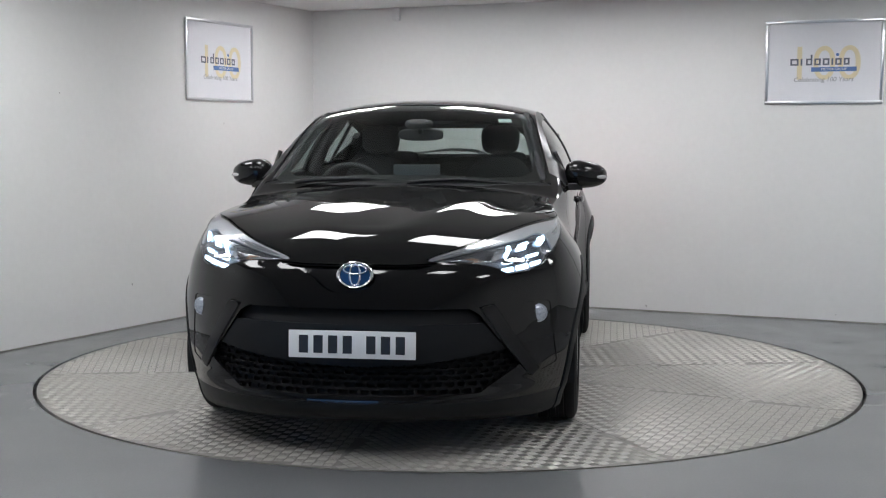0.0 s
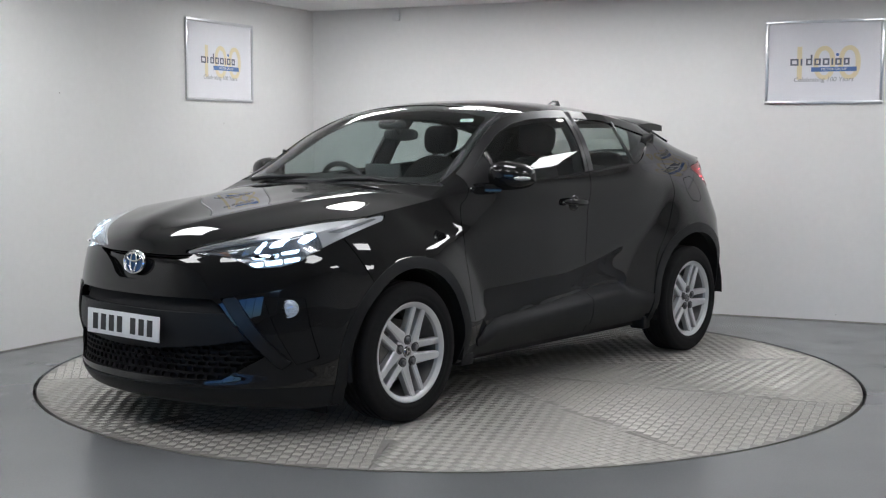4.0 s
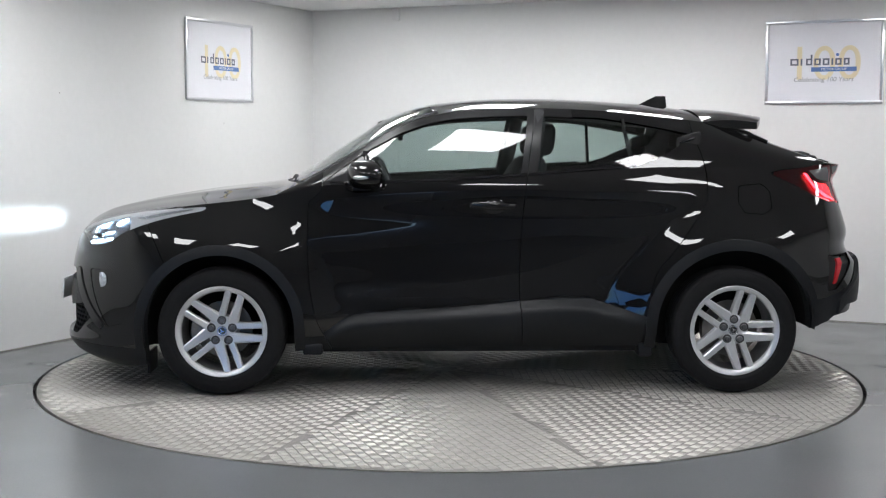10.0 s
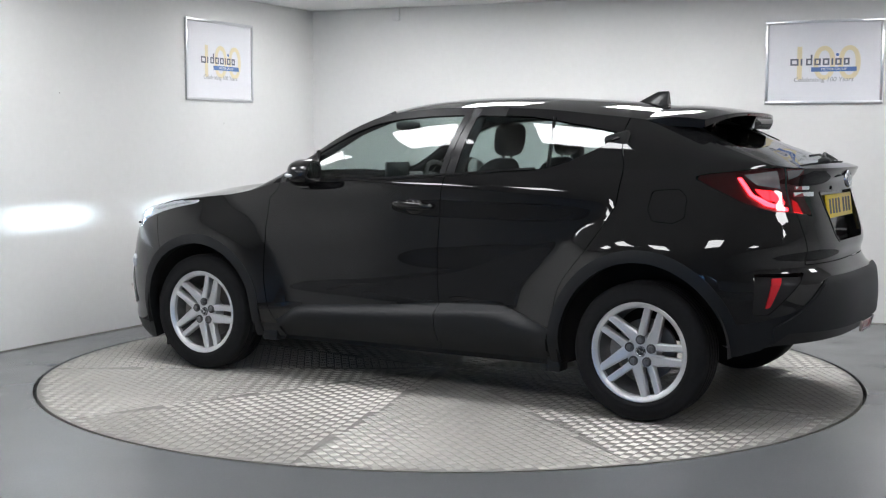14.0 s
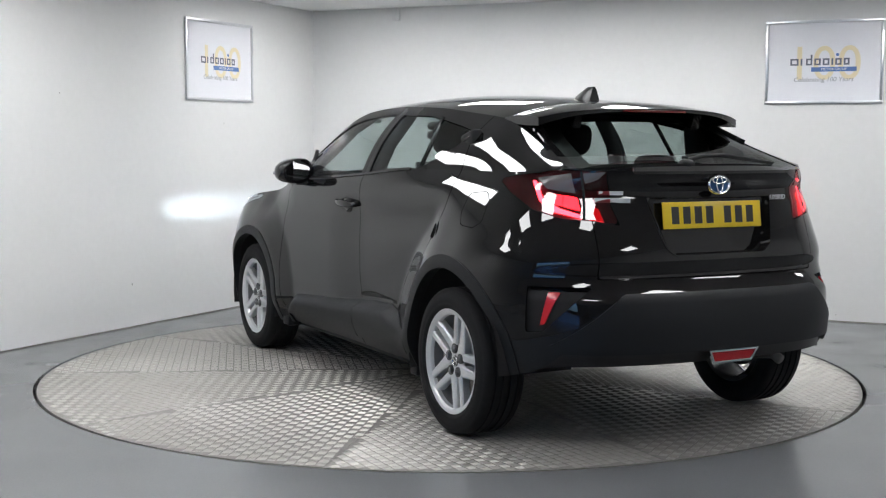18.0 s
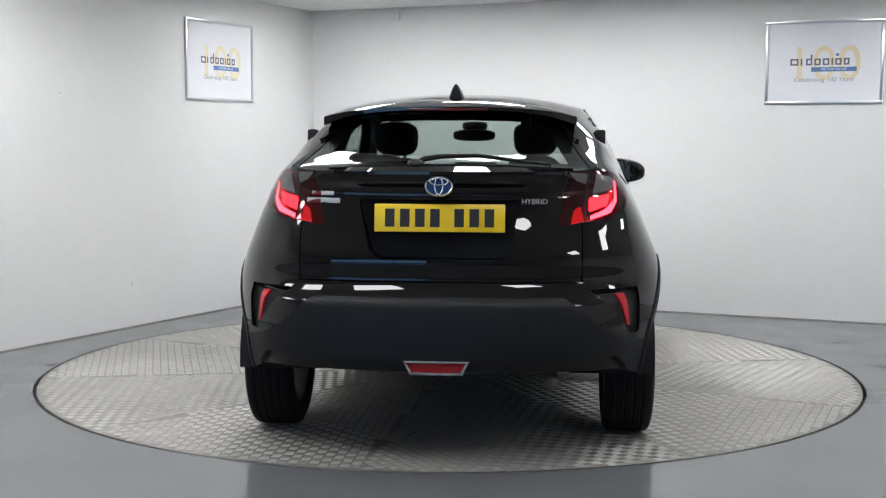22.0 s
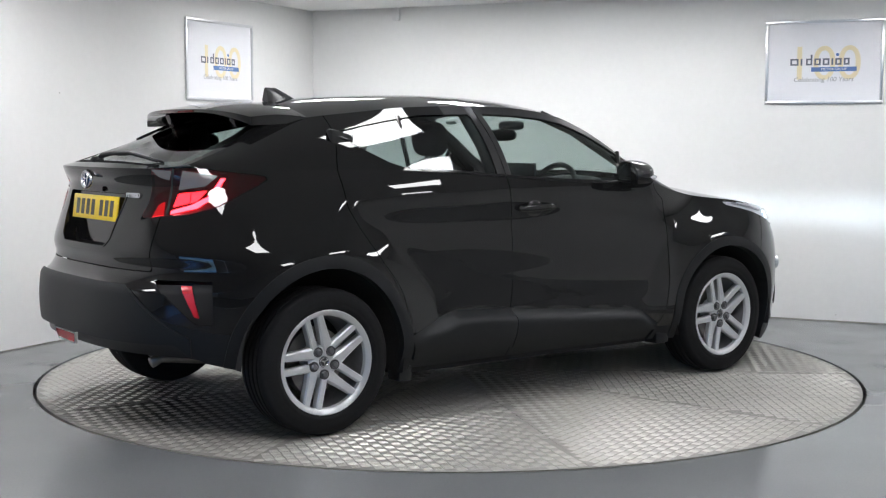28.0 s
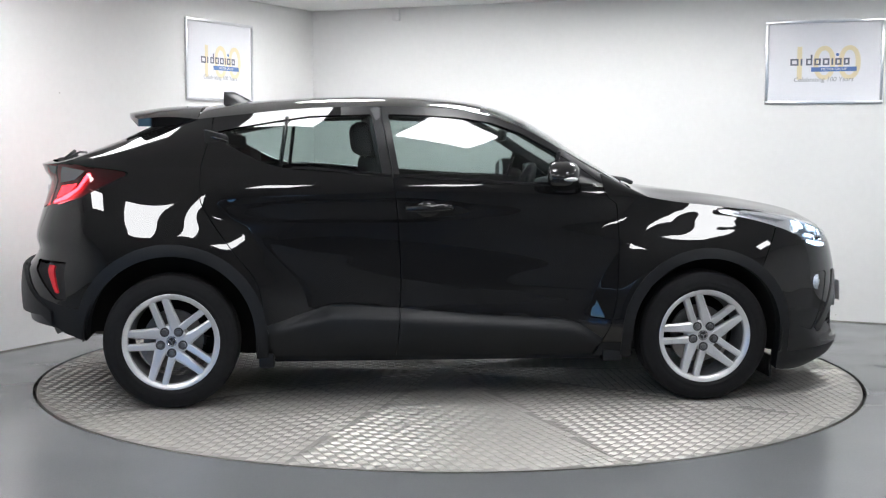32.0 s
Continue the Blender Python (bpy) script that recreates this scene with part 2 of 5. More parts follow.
def tread_mesh(k):
    """Groups of five raised bars, turned by a quarter from group to group."""
    a0, a1 = PHASE + 2 * math.pi * k / SECTORS, PHASE + 2 * math.pi * (k + 1) / SECTORS
    mid = (a0 + a1) / 2
    # the tread lies askew in its sector
    skew = radians(22.5)
    ca, sa = math.cos(mid + skew), math.sin(mid + skew)
    cell, vs, fs = 0.0435, [], []
    half = (a1 - a0) / 2
    reach = int(DISC / cell) + 1
    for i in range(-reach, reach):
        for j in range(-reach, reach):
            cx, cy = (i + 0.5) * cell, (j + 0.5) * cell
            r = math.hypot(cx, cy)
            a = (math.atan2(cy, cx) + skew + math.pi) % (2 * math.pi) - math.pi
            if r > DISC - 0.024 or abs(a) > half or r * math.sin(half - abs(a)) < 0.014:
                continue
            flip = (i + j) % 2
            for b in range(5):
                o = (b - 2) * 0.0070
                w, l, h = 0.0031, 0.0200, 0.0021
                for dx, dy, dz in ((-l, -w, 0), (l, -w, 0), (l, w, 0), (-l, w, 0), (-l * 0.75, 0, h), (l * 0.75, 0, h)):
                    x, y = (dx, dy + o) if flip else (dy + o, dx)
                    x, y = cx + x, cy + y
                    vs.append((x * ca - y * sa, x * sa + y * ca, dz))
                q = len(vs) - 6
                f = [(q, q + 1, q + 5, q + 4), (q + 2, q + 3, q + 4, q + 5), (q + 1, q + 2, q + 5), (q + 3, q, q + 4)]
                fs += f if flip else [t[::-1] for t in f]
    return mesh_of("tread", vs, fs, TREAD, False)


for k in range(SECTORS):
    plate = part("plate", sector_mesh(k), STEEL, turntable)
    tagged(part("tread", tread_mesh(k), TREAD, plate), kind="stuff")

# ---- the car: body surfaces ----
# x forward, y to its left, z up, from the ground under the middle of the wheelbase
car = thing("car", "glossy black compact crossover car with silver alloy wheels", "car")
WHEEL_X, WHEEL_Z = 1.32, 0.338
HUB_Z = 0.327

XF = curve((0.10, 2.02), (0.13, 2.12), (0.175, 2.225), (0.24, 2.262), (0.31, 2.240), (0.38, 2.240), (0.46, 2.243), (0.54, 2.235), (0.62, 2.222),
           (0.70, 2.205), (0.76, 2.188), (0.80, 2.165))
XR = curve((0.24, -1.90), (0.29, -2.045), (0.37, -2.125), (0.53, -2.142), (0.655, -2.130), (0.70, -2.085), (0.75, -2.060), (0.81, -2.074), (0.92, -2.050),
           (1.01, -2.020), (1.09, -2.002), (1.14, -2.036), (1.175, -2.050))
Z_LOW = curve((2.25, 0.15), (1.9, 0.13), (1.7, 0.15), (0.9, 0.225), (-0.85, 0.235), (-1.7, 0.325), (-1.80, 0.345), (-1.92, 0.378), (-2.1, 0.39))
Z_BELT = curve((2.21, 0.795), (2.10, 0.825), (1.95, 0.872), (1.77, 0.915), (1.58, 0.95), (1.43, 0.968), (1.2, 0.992), (1.0, 1.025), (0.8, 1.068),
               (0.3, 1.085), (-0.3, 1.122), (-0.65, 1.15), (-1.0, 1.165), (-1.5, 1.165), (-1.9, 1.175), (-2.08, 1.175))
SILL = curve((0.92, 0.27), (0.886, 0.288), (0.80, 0.318), (0.683, 0.390), (0.625, 0.411), (0.395, 0.430), (0.106, 0.448), (-0.181, 0.472), (-0.469, 0.491),
             (-0.555, 0.491), (-0.642, 0.468), (-0.757, 0.434), (-0.9, 0.388))
FOLD = curve((-1.2, 0.98), (-1.0, 0.90), (-0.8, 0.80), (-0.6, 0.715), (-0.3, 0.635), (0.1, 0.59), (0.5, 0.565), (0.9, 0.555))
LEVELS = (0.20, 0.35, 0.50, 0.65, 0.80, 0.90, 1.00, 1.10, 1.18)
STATIONS = (2.2, 1.75, 1.30, 0.75, 0.0, -0.7, -1.35, -1.9)
WIDTHS = (
    (0.80, 0.84, 0.82, 0.80, 0.79, 0.80, 0.80, 0.75),
    (0.865, 0.875, 0.868, 0.872, 0.868, 0.872, 0.858, 0.805),
    (0.885, 0.885, 0.880, 0.873, 0.868, 0.873, 0.866, 0.825),
    (0.885, 0.888, 0.888, 0.868, 0.866, 0.870, 0.876, 0.835),
    (0.865, 0.868, 0.868, 0.864, 0.868, 0.876, 0.880, 0.825),
    (0.82, 0.820, 0.815, 0.848, 0.863, 0.873, 0.862, 0.795),
    (0.78, 0.765, 0.755, 0.826, 0.852, 0.858, 0.828, 0.764),
    (0.75, 0.73, 0.72, 0.795, 0.826, 0.822, 0.778, 0.724),
    (0.72, 0.71, 0.70, 0.77, 0.79, 0.78, 0.725, 0.685),
)
ROWS = [curve(*zip(STATIONS, w)) for w in WIDTHS]


def side_width(x, z):
    """Half the body's width at x and z, with flares over the wheels."""
    x, z = np.asarray(x, float), np.asarray(z, float)
    vals = np.stack([r(x) for r in ROWS])
    lv = np.array(LEVELS)
    zc = np.clip(z, lv[0], lv[-1])
    i = np.clip(np.searchsorted(lv, zc) - 1, 0, len(lv) - 2)
    idx = np.arange(x.size).reshape(x.shape)
    flat = vals.reshape(len(lv), -1)

    def at(k):
        return flat[np.clip(k, 0, len(lv) - 1), idx]

    def slope(k):
        a, b = np.clip(k - 1, 0, len(lv) - 1), np.clip(k + 1, 0, len(lv) - 1)
        return (at(b) - at(a)) / (lv[b] - lv[a])

    h = lv[i + 1] - lv[i]
    t = (zc - lv[i]) / h
    y = ((2 * t**3 - 3 * t**2 + 1) * at(i) + (t**3 - 2 * t**2 + t) * h * slope(i) + (-2 * t**3 + 3 * t**2) * at(i + 1) + (t**3 - t**2) * h * slope(i + 1))
    def ramp(a, lo, hi):
        t = np.clip((a - lo) / (hi - lo), 0, 1)
        return t * t * (3 - 2 * t)

    # broad wings stand proud over both wheels; the doors between them are hollow, with a ledge of cladding at the foot
    front = np.hypot(x - WHEEL_X, z - WHEEL_Z)
    slant = np.maximum(0, 0.655 * (x + WHEEL_X) + 0.755 * (z - WHEEL_Z))
    rear = (slant**8 + np.maximum(0, 0.9 * (x + WHEEL_X)) ** 8) ** 0.125
    between = np.clip((front - 0.43) / 0.18, 0, 1) ** 1.7 * np.clip((rear - 0.38) / 0.246, 0, 1) ** 1.7 * ramp(x, -1.30, -1.05) * (1 - ramp(x, 1.15, 1.35))
    fold = FOLD(x)
    inset = (0.028 + 0.016 * ramp(-x, -0.2, 0.3)) * (1 - ramp(z, 0.88, 1.10)) + (0.008 + 0.010 * ramp(-x, -0.1, 0.4)) * np.clip((fold - z) / (fold - SILL(x)), 0, 1)
    y = y - between * inset * ramp(z - SILL(x), -0.055, -0.004)
    y = y + 0.024 * np.exp(-(((x + 1.48) / 0.38) ** 2) - ((z - 0.66) / 0.20) ** 2) + 0.012 * np.exp(-(((x - 1.70) / 0.25) ** 2) - ((z - 0.62) / 0.22) ** 2)
    for wx, r0 in ((WHEEL_X, 0.40), (-WHEEL_X, 0.43)):
        r = np.hypot(x - wx, z - WHEEL_Z)
        y = y + 0.016 * np.exp(-((r - r0) / 0.10) ** 2) * np.clip((z - 0.1) / 0.15, 0, 1)
    return y


X_FRONT, X_REAR, P_FRONT, P_REAR = 1.45, -1.50, 2.25, 2.9
N_F, N_S, N_R, N_V = 60, 150, 60, 62
COLS = N_F + N_S + N_R + 1


def columns():
    seg, val = [], []
    for i in range(N_F):
        seg.append(0), val.append((i / N_F) * math.pi / 2)
    for i in range(N_S):
        seg.append(1), val.append(X_FRONT + (X_REAR - X_FRONT) * i / N_S)
    for i in range(N_R + 1):
        seg.append(2), val.append((1 - i / N_R) * math.pi / 2)
    return np.array(seg), np.array(val)


SEG, VAL = columns()


def belt(z):
    """Points of the lower body, a row of columns from the nose round the side to the tail, at heights z."""
    c, s = np.cos(VAL) * (np.cos(VAL) > 1e-9), np.sin(VAL)
    c = np.maximum(c, 0)
    x = np.where(SEG == 0, X_FRONT + (XF(z) - X_FRONT) * c ** (2 / P_FRONT), np.where(SEG == 1, VAL, X_REAR + (XR(z) - X_REAR) * c ** (2 / P_REAR)))
    e = np.where(SEG == 0, np.maximum(s, 0) ** (2 / P_FRONT), np.where(SEG == 1, 1.0, np.maximum(s, 0) ** (2 / P_REAR)))
    return x, side_width(x, z) * e


X_NOM = belt(np.full(COLS, 0.6))[0]
ZB, ZL = Z_BELT(X_NOM), Z_LOW(X_NOM)
XB, YB = belt(ZB)


def grid(points):
    """Vertices and quads from rows of columns."""
    nv, nu = len(points), len(points[0])
    V = np.concatenate([np.asarray(p, float) for p in points])
    F = [(j * nu + i, j * nu + i + 1, (j + 1) * nu + i + 1, (j + 1) * nu + i) for j in range(nv - 1) for i in range(nu - 1)]
    return V, F


rows = []
for j in range(N_V + 1):
    z = ZL + (ZB - ZL) * j / N_V
    x, y = belt(z)
    rows.append(np.stack([x, y, z], -1))
BELT = grid(rows)

# roof edge, and the middle line over hood, screen, roof and rear glass
Z_EDGE = curve((1.02, 1.030), (0.9, 1.085), (0.8, 1.135), (0.69, 1.20), (0.545, 1.293), (0.40, 1.370), (0.255, 1.424), (0.11, 1.450), (-0.06, 1.464),
               (-0.28, 1.470), (-0.65, 1.458), (-0.97, 1.428), (-1.25, 1.395), (-1.43, 1.345), (-1.6, 1.276), (-1.75, 1.224), (-1.87, 1.187), (-1.96, 1.176))
Y_EDGE = curve((1.02, 0.745), (0.8, 0.715), (0.55, 0.66), (0.25, 0.612), (0.0, 0.60), (-0.5, 0.595), (-1.0, 0.565), (-1.43, 0.535), (-1.6, 0.565),
               (-1.75, 0.60), (-1.87, 0.635), (-1.96, 0.65))
Z_MID = curve((2.165, 0.797), (2.12, 0.855), (2.065, 0.890), (1.98, 0.9235), (1.9, 0.942), (1.737, 0.974), (1.573, 1.002), (1.41, 1.0275), (1.28, 1.0465), (1.1, 1.0705), (1.02, 1.081),
              (0.93, 1.135), (0.866, 1.178), (0.739, 1.260), (0.613, 1.343), (0.486, 1.418), (0.36, 1.470), (0.234, 1.499), (0.109, 1.516), (-0.05, 1.529),
              (-0.2, 1.535), (-0.36, 1.536), (-0.52, 1.532), (-0.83, 1.516), (-1.15, 1.485), (-1.3, 1.445), (-1.43, 1.392), (-1.587, 1.318),
              (-1.743, 1.256), (-1.868, 1.205), (-1.95, 1.183), (-2.04, 1.175))
cabin = (XB < 1.02) & (XB > -1.96)
XE = XB
ZE = np.where(cabin, Z_EDGE(XB), ZB)
YE = np.where(cabin, np.minimum(Y_EDGE(XB), YB), YB)
ZE = np.maximum(ZE, ZB)
# the upper side, between belt and roof edge, bowed outward a little
rows = []
N_G = 22
for j in range(N_G + 1):
    t = j / N_G
    bow = (0.028 + 0.016 * np.clip((-1.05 - XB) / 0.3, 0, 1)) * np.sin(math.pi * t) * np.clip((ZE - ZB) / np.where(XB > 0.3, 0.16, 0.3), 0, 1)
    rows.append(np.stack([XB, YB + (YE - YB) * t + bow, ZB + (ZE - ZB) * t + bow * 0.3], -1))
GREENHOUSE = grid([r[N_F:] for r in rows])
# the top
rows = []
N_T = 26
MID = np.where(XE > X_NOM.min() - 1, Z_MID(XE), 0)
for j in range(N_T + 1):
    a = 1 - j / N_T
    # two low ridges run up the hood, its middle lies a little lower
    ridge = YE * a - (0.13 + 0.34 * np.clip((2.12 - XE) / 1.0, 0, 1))
    fade = np.clip((XE - 1.03) / 0.15, 0, 1) * np.clip((2.15 - XE) / 0.25, 0, 1) * np.clip((1 - a) / 0.25, 0, 1)
    rise = fade * (0.008 * np.exp(-((ridge / 0.10) ** 2)) - 0.006 * np.exp(-((YE * a / 0.16) ** 2)))
    roll = 2.3 + 2.2 * np.clip((-1.25 - XE) / 0.25, 0, 1)
    rows.append(np.stack([XE, YE * a, MID - (MID - ZE) * a**roll + rise], -1))
TOP = grid(rows)


# ---- cutting the surfaces into panels ----
def cut(surface, field):
    """Splits polygons along the zero line of a field of (x, y, z): those above it, and those below."""
    V, F = surface
    f = field(V[:, 0], V[:, 1], V[:, 2])
    f = np.where(np.abs(f) < 1e-7, 1e-7, f)
    pos, neg, extra, made = [], [], [], {}
    n0 = len(V)
    sign = f > 0

    def crossing(a, b):
        k = (a, b) if a < b else (b, a)
        if k not in made:
            t = f[k[0]] / (f[k[0]] - f[k[1]])
            made[k] = n0 + len(extra)
            extra.append(V[k[0]] + (V[k[1]] - V[k[0]]) * t)
        return made[k]

    for poly in F:
        s = [sign[i] for i in poly]
        if all(s):
            pos.append(poly)
        elif not any(s):
            neg.append(poly)
        else:
            up, dn = [], []
            for k, i in enumerate(poly):
                j = poly[(k + 1) % len(poly)]
                (up if s[k] else dn).append(i)
                if sign[i] != sign[j]:
                    c = crossing(i, j)
                    up.append(c), dn.append(c)
            if len(up) > 2:
                pos.append(tuple(up))
            if len(dn) > 2:
                neg.append(tuple(dn))
    if extra:
        V = np.concatenate([V, np.array(extra)])
    return (V, pos), (V, neg)


def refine(surface):
    """Splits every polygon into quads about its middle."""
    V, F = surface
    V, mids, out = [tuple(p) for p in V], {}, []

    def mid(a, b):
        k = (a, b) if a < b else (b, a)
        if k not in mids:
            mids[k] = len(V)
            V.append(tuple((p + q) / 2 for p, q in zip(V[a], V[b])))
        return mids[k]

    for p in F:
        c = len(V)
        V.append(tuple(sum(V[i][k] for i in p) / len(p) for k in range(3)))
        for k, i in enumerate(p):
            out.append((i, mid(i, p[(k + 1) % len(p)]), c, mid(p[k - 1], i)))
    return np.array(V), out


def gap_cut(surface, field, gap=0.0022):
    """Splits along a line and leaves a narrow open joint."""
    a, rest = cut(surface, lambda x, y, z: field(x, y, z) - gap)
    _, b = cut(rest, lambda x, y, z: field(x, y, z) + gap)
    return a, b


def polygon(points, u, v):
    """Signed distance to a closed outline, above zero inside it; u and v map (x, y, z) to the outline's plane."""
    P = np.array(points, float)

    def field(x, y, z):
        a, b = u(x, y, z), v(x, y, z)
        best, inside = np.full(a.shape, 1e9), np.zeros(a.shape, bool)
        for (x0, y0), (x1, y1) in zip(P, np.roll(P, -1, 0)):
            dx, dy = x1 - x0, y1 - y0
            t = np.clip(((a - x0) * dx + (b - y0) * dy) / (dx * dx + dy * dy), 0, 1)
            best = np.minimum(best, np.hypot(a - x0 - t * dx, b - y0 - t * dy))
            with np.errstate(divide="ignore", invalid="ignore"):
                hit = ((y0 > b) != (y1 > b)) & (a < dx * (b - y0) / (dy if dy else 1e-12) + x0)
            inside ^= hit
        return np.where(inside, best, -best)

    return field


def gx(x, y, z):
    return x


def gy(x, y, z):
    return y


def gz(x, y, z):
    return z


def around_front(x, y, z):
    return y - x


def around_rear(x, y, z):
    return y + x


def panel_mesh(name, surface, material, mirror="", lift=0.0, depth=0.012):
    """A panel with its edges turned in. mirror: '' this side, 'right' the other side, 'both' one mesh across the middle."""
    V, F = surface
    used = sorted({i for p in F for i in p})
    if not used:
        return None
    index = {i: k for k, i in enumerate(used)}
    P = V[used].copy()
    F = [tuple(index[i] for i in p) for p in F]
    # weld points that fall together
    key, remap, keep = {}, [], []
    for k, p in enumerate(np.round(P, 5)):
        t = tuple(p + 0.0)
        if t not in key:
            key[t] = len(keep)
            keep.append(k)
        remap.append(key[t])
    P = P[keep]
    G = []
    for p in F:
        q = []
        for i in (remap[i] for i in p):
            if not q or (q[-1] != i):
                q.append(i)
        if len(q) > 1 and q[0] == q[-1]:
            q.pop()
        if len(set(q)) > 2 and len(set(q)) == len(q):
            G.append(tuple(q))
    F = G
    # leave out stray slivers
    lead = list(range(len(P)))

    def root(i):
        while lead[i] != i:
            lead[i] = lead[lead[i]]
            i = lead[i]
        return i

    for p in F:
        for i in p[1:]:
            lead[root(i)] = root(p[0])
    size = {}
    for p in F:
        a = P[list(p)]
        size[root(p[0])] = size.get(root(p[0]), 0) + np.linalg.norm(np.cross(a[1] - a[0], a[2] - a[0])) / 2
    big = max(size.values(), default=0)
    F = [p for p in F if size[root(p[0])] > min(0.0012, big * 0.5)]
    live = sorted({i for p in F for i in p})
    at = {i: k for k, i in enumerate(live)}
    P, F = P[live], [tuple(at[i] for i in p) for p in F]
    if mirror == "right":
        P = P * np.array([1, -1, 1])
        F = [p[::-1] for p in F]
    elif mirror == "both":
        n = len(P)
        other = [i if abs(P[i][1]) < 2e-4 else None for i in range(n)]
        Q = []
        for i in range(n):
            if other[i] is None:
                other[i] = n + len(Q)
                Q.append(P[i] * np.array([1, -1, 1]))
        F = F + [tuple(other[i] for i in p[::-1]) for p in F]
        P = np.concatenate([P, np.array(Q)]) if Q else P
    nrm = np.zeros_like(P)
    for p in F:
        a = P[list(p)]
        nn = np.zeros(3)
        for k in range(1, len(a) - 1):
            nn += np.cross(a[k] - a[0], a[k + 1] - a[0])
        for i in p:
            nrm[i] += nn
    nrm /= np.maximum(np.linalg.norm(nrm, axis=1, keepdims=True), 1e-12)
    P = P + nrm * lift
    if depth:
        count = {}
        for p in F:
            for k, i in enumerate(p):
                j = p[(k + 1) % len(p)]
                count[(i, j)] = count.get((i, j), 0) + 1
        rim = [(i, j) for (i, j) in count if (j, i) not in count]
        inner = {}
        Q = []
        for i in {i for e in rim for i in e}:
            inner[i] = (len(P) + len(Q), len(P) + len(Q) + 1)
            Q += [P[i] - nrm[i] * 0.0008, P[i] - nrm[i] * depth]
        F = list(F)
        for i, j in rim:
            F.append((j, i, inner[i][1], inner[j][1]))
        P = np.concatenate([P, np.array(Q)]) if Q else P
    me = mesh_of(name, P, F, material)
    me.set_sharp_from_angle(angle=radians(42))
    return me


def put(name, surface, material, mirror="", lift=0.0, depth=0.012, label="", parent=None):
    """A panel on the car, this side and the other one, or across the middle."""
    obs = []
    for side in (("both",) if mirror == "both" else ("", "right")):
        me = panel_mesh(name, surface, material, side, lift, depth)
        if me:
            obs.append(part(name, me, material, parent or car, label))
    return obs


def arch(cx, r):
    def field(x, y, z):
        return np.where(z > WHEEL_Z, np.hypot(x - cx, z - WHEEL_Z), np.abs(x - cx)) - r

    return field


# lower body
FRONT_ARCH, REAR_ARCH = arch(WHEEL_X, 0.380), arch(-WHEEL_X, 0.405)
body, _ = cut(BELT, FRONT_ARCH)
body, _ = cut(body, REAR_ARCH)
shell, rest = cut(body, lambda x, y, z: np.where(x > 1.6, 0.74 - z, np.where(x < -1.7, 0.70 - z, 1.0)))
put("inner_shell", cut(rest, lambda x, y, z: -x)[0], DARK, "", -0.080, 0)
shell_nose, shell = cut(shell, lambda x, y, z: x - 1.72)
put("inner_shell", shell_nose, DARK, "", -0.075, 0)
put("inner_shell", shell, DARK, "", -0.020, 0)
body, ring_f = cut(body, arch(WHEEL_X, 0.432))
body, ring_r = cut(body, arch(-WHEEL_X, 0.462))
put("wheel_arch_trim", ring_f, PLASTIC, "", 0.006, 0.05, "matt black plastic arch trim")
put("wheel_arch_trim", ring_r, PLASTIC, "", 0.006, 0.05, "matt black plastic arch trim")
LINE_A = curve((0.2, 0.74), (0.293, 0.786), (0.403, 0.834), (0.578, 0.865), (0.809, 0.875), (0.981, 0.868), (1.024, 0.819), (1.07, 0.80), (1.2, 0.80))
LINE_B = curve((0.2, -0.235), (0.436, -0.217), (0.581, -0.21), (0.87, -0.222), (1.128, -0.25), (1.43, -0.303))
LINE_C = curve((0.2, -0.84), (0.322, -0.847), (0.409, -0.869), (0.584, -0.90), (0.786, -1.04), (0.93, -1.138), (1.016, -1.179), (1.131, -1.182), (1.34, -1.135))


def past_a(x, y, z):
    return LINE_A(z) - x


def past_b(x, y, z):
    return LINE_B(z) - x


def past_c(x, y, z):
    return LINE_C(z) - x


def over_sill(x, y, z):
    return z - SILL(x)


rest, fore = gap_cut(body, past_a)
aft, doors = gap_cut(rest, past_c)
rear_door, front_door = gap_cut(doors, past_b)
for name, s in (("front_door", front_door), ("rear_door", rear_door)):
    skin, clad = cut(s, over_sill)
    clad, low = cut(clad, lambda x, y, z: z - 0.285)
    put(name, skin, PAINT, label="glossy black door")
    put("door_cladding", clad, PLASTIC, "", 0.004, 0.03, "matt black plastic cladding")
    put("sill", low, PLASTIC, "", -0.012, 0.03)

# front end
HEAD_LOW = curve((-1.86, 0.81), (-1.80, 0.805), (-1.61, 0.796), (-1.49, 0.778), (-1.41, 0.753), (-1.28, 0.758), (-1.146, 0.780), (-1.062, 0.815), (-0.92, 0.862), (-0.75, 0.908),
                 (-0.585, 0.945))
HEAD_TOP = curve((-1.86, 0.810), (-1.79, 0.830), (-1.584, 0.867), (-1.263, 0.914), (-0.904, 0.949), (-0.60, 0.962))


def headlamp_field(x, y, z):
    w = y - x
    return np.minimum(np.minimum(z - HEAD_LOW(w), HEAD_TOP(w) - z), np.minimum((w + 1.84) * 0.3, (-0.61 - w) * 0.5))


lamp_low, fore = gap_cut(fore, headlamp_field, 0.0015)
lamp_top, TOP = gap_cut(TOP, lambda x, y, z: np.where(x > 1.2, headlamp_field(x, y, z), -1), 0.0015)
HEADLAMP = (np.concatenate([lamp_low[0], lamp_top[0]]), lamp_low[1] + [tuple(i + len(lamp_low[0]) for i in p) for p in lamp_top[1]])
bumper, wing = gap_cut(fore, lambda x, y, z: x - 1.60 - 0.10 * (z - 0.7) / 0.2)
wing, sill_end = cut(wing, lambda x, y, z: z - np.where(x < 1.1, 0.30, 0.0))
put("sill", sill_end, PLASTIC, "", -0.002, 0.03)
put("front_wing", wing, PAINT, label="glossy black front wing")
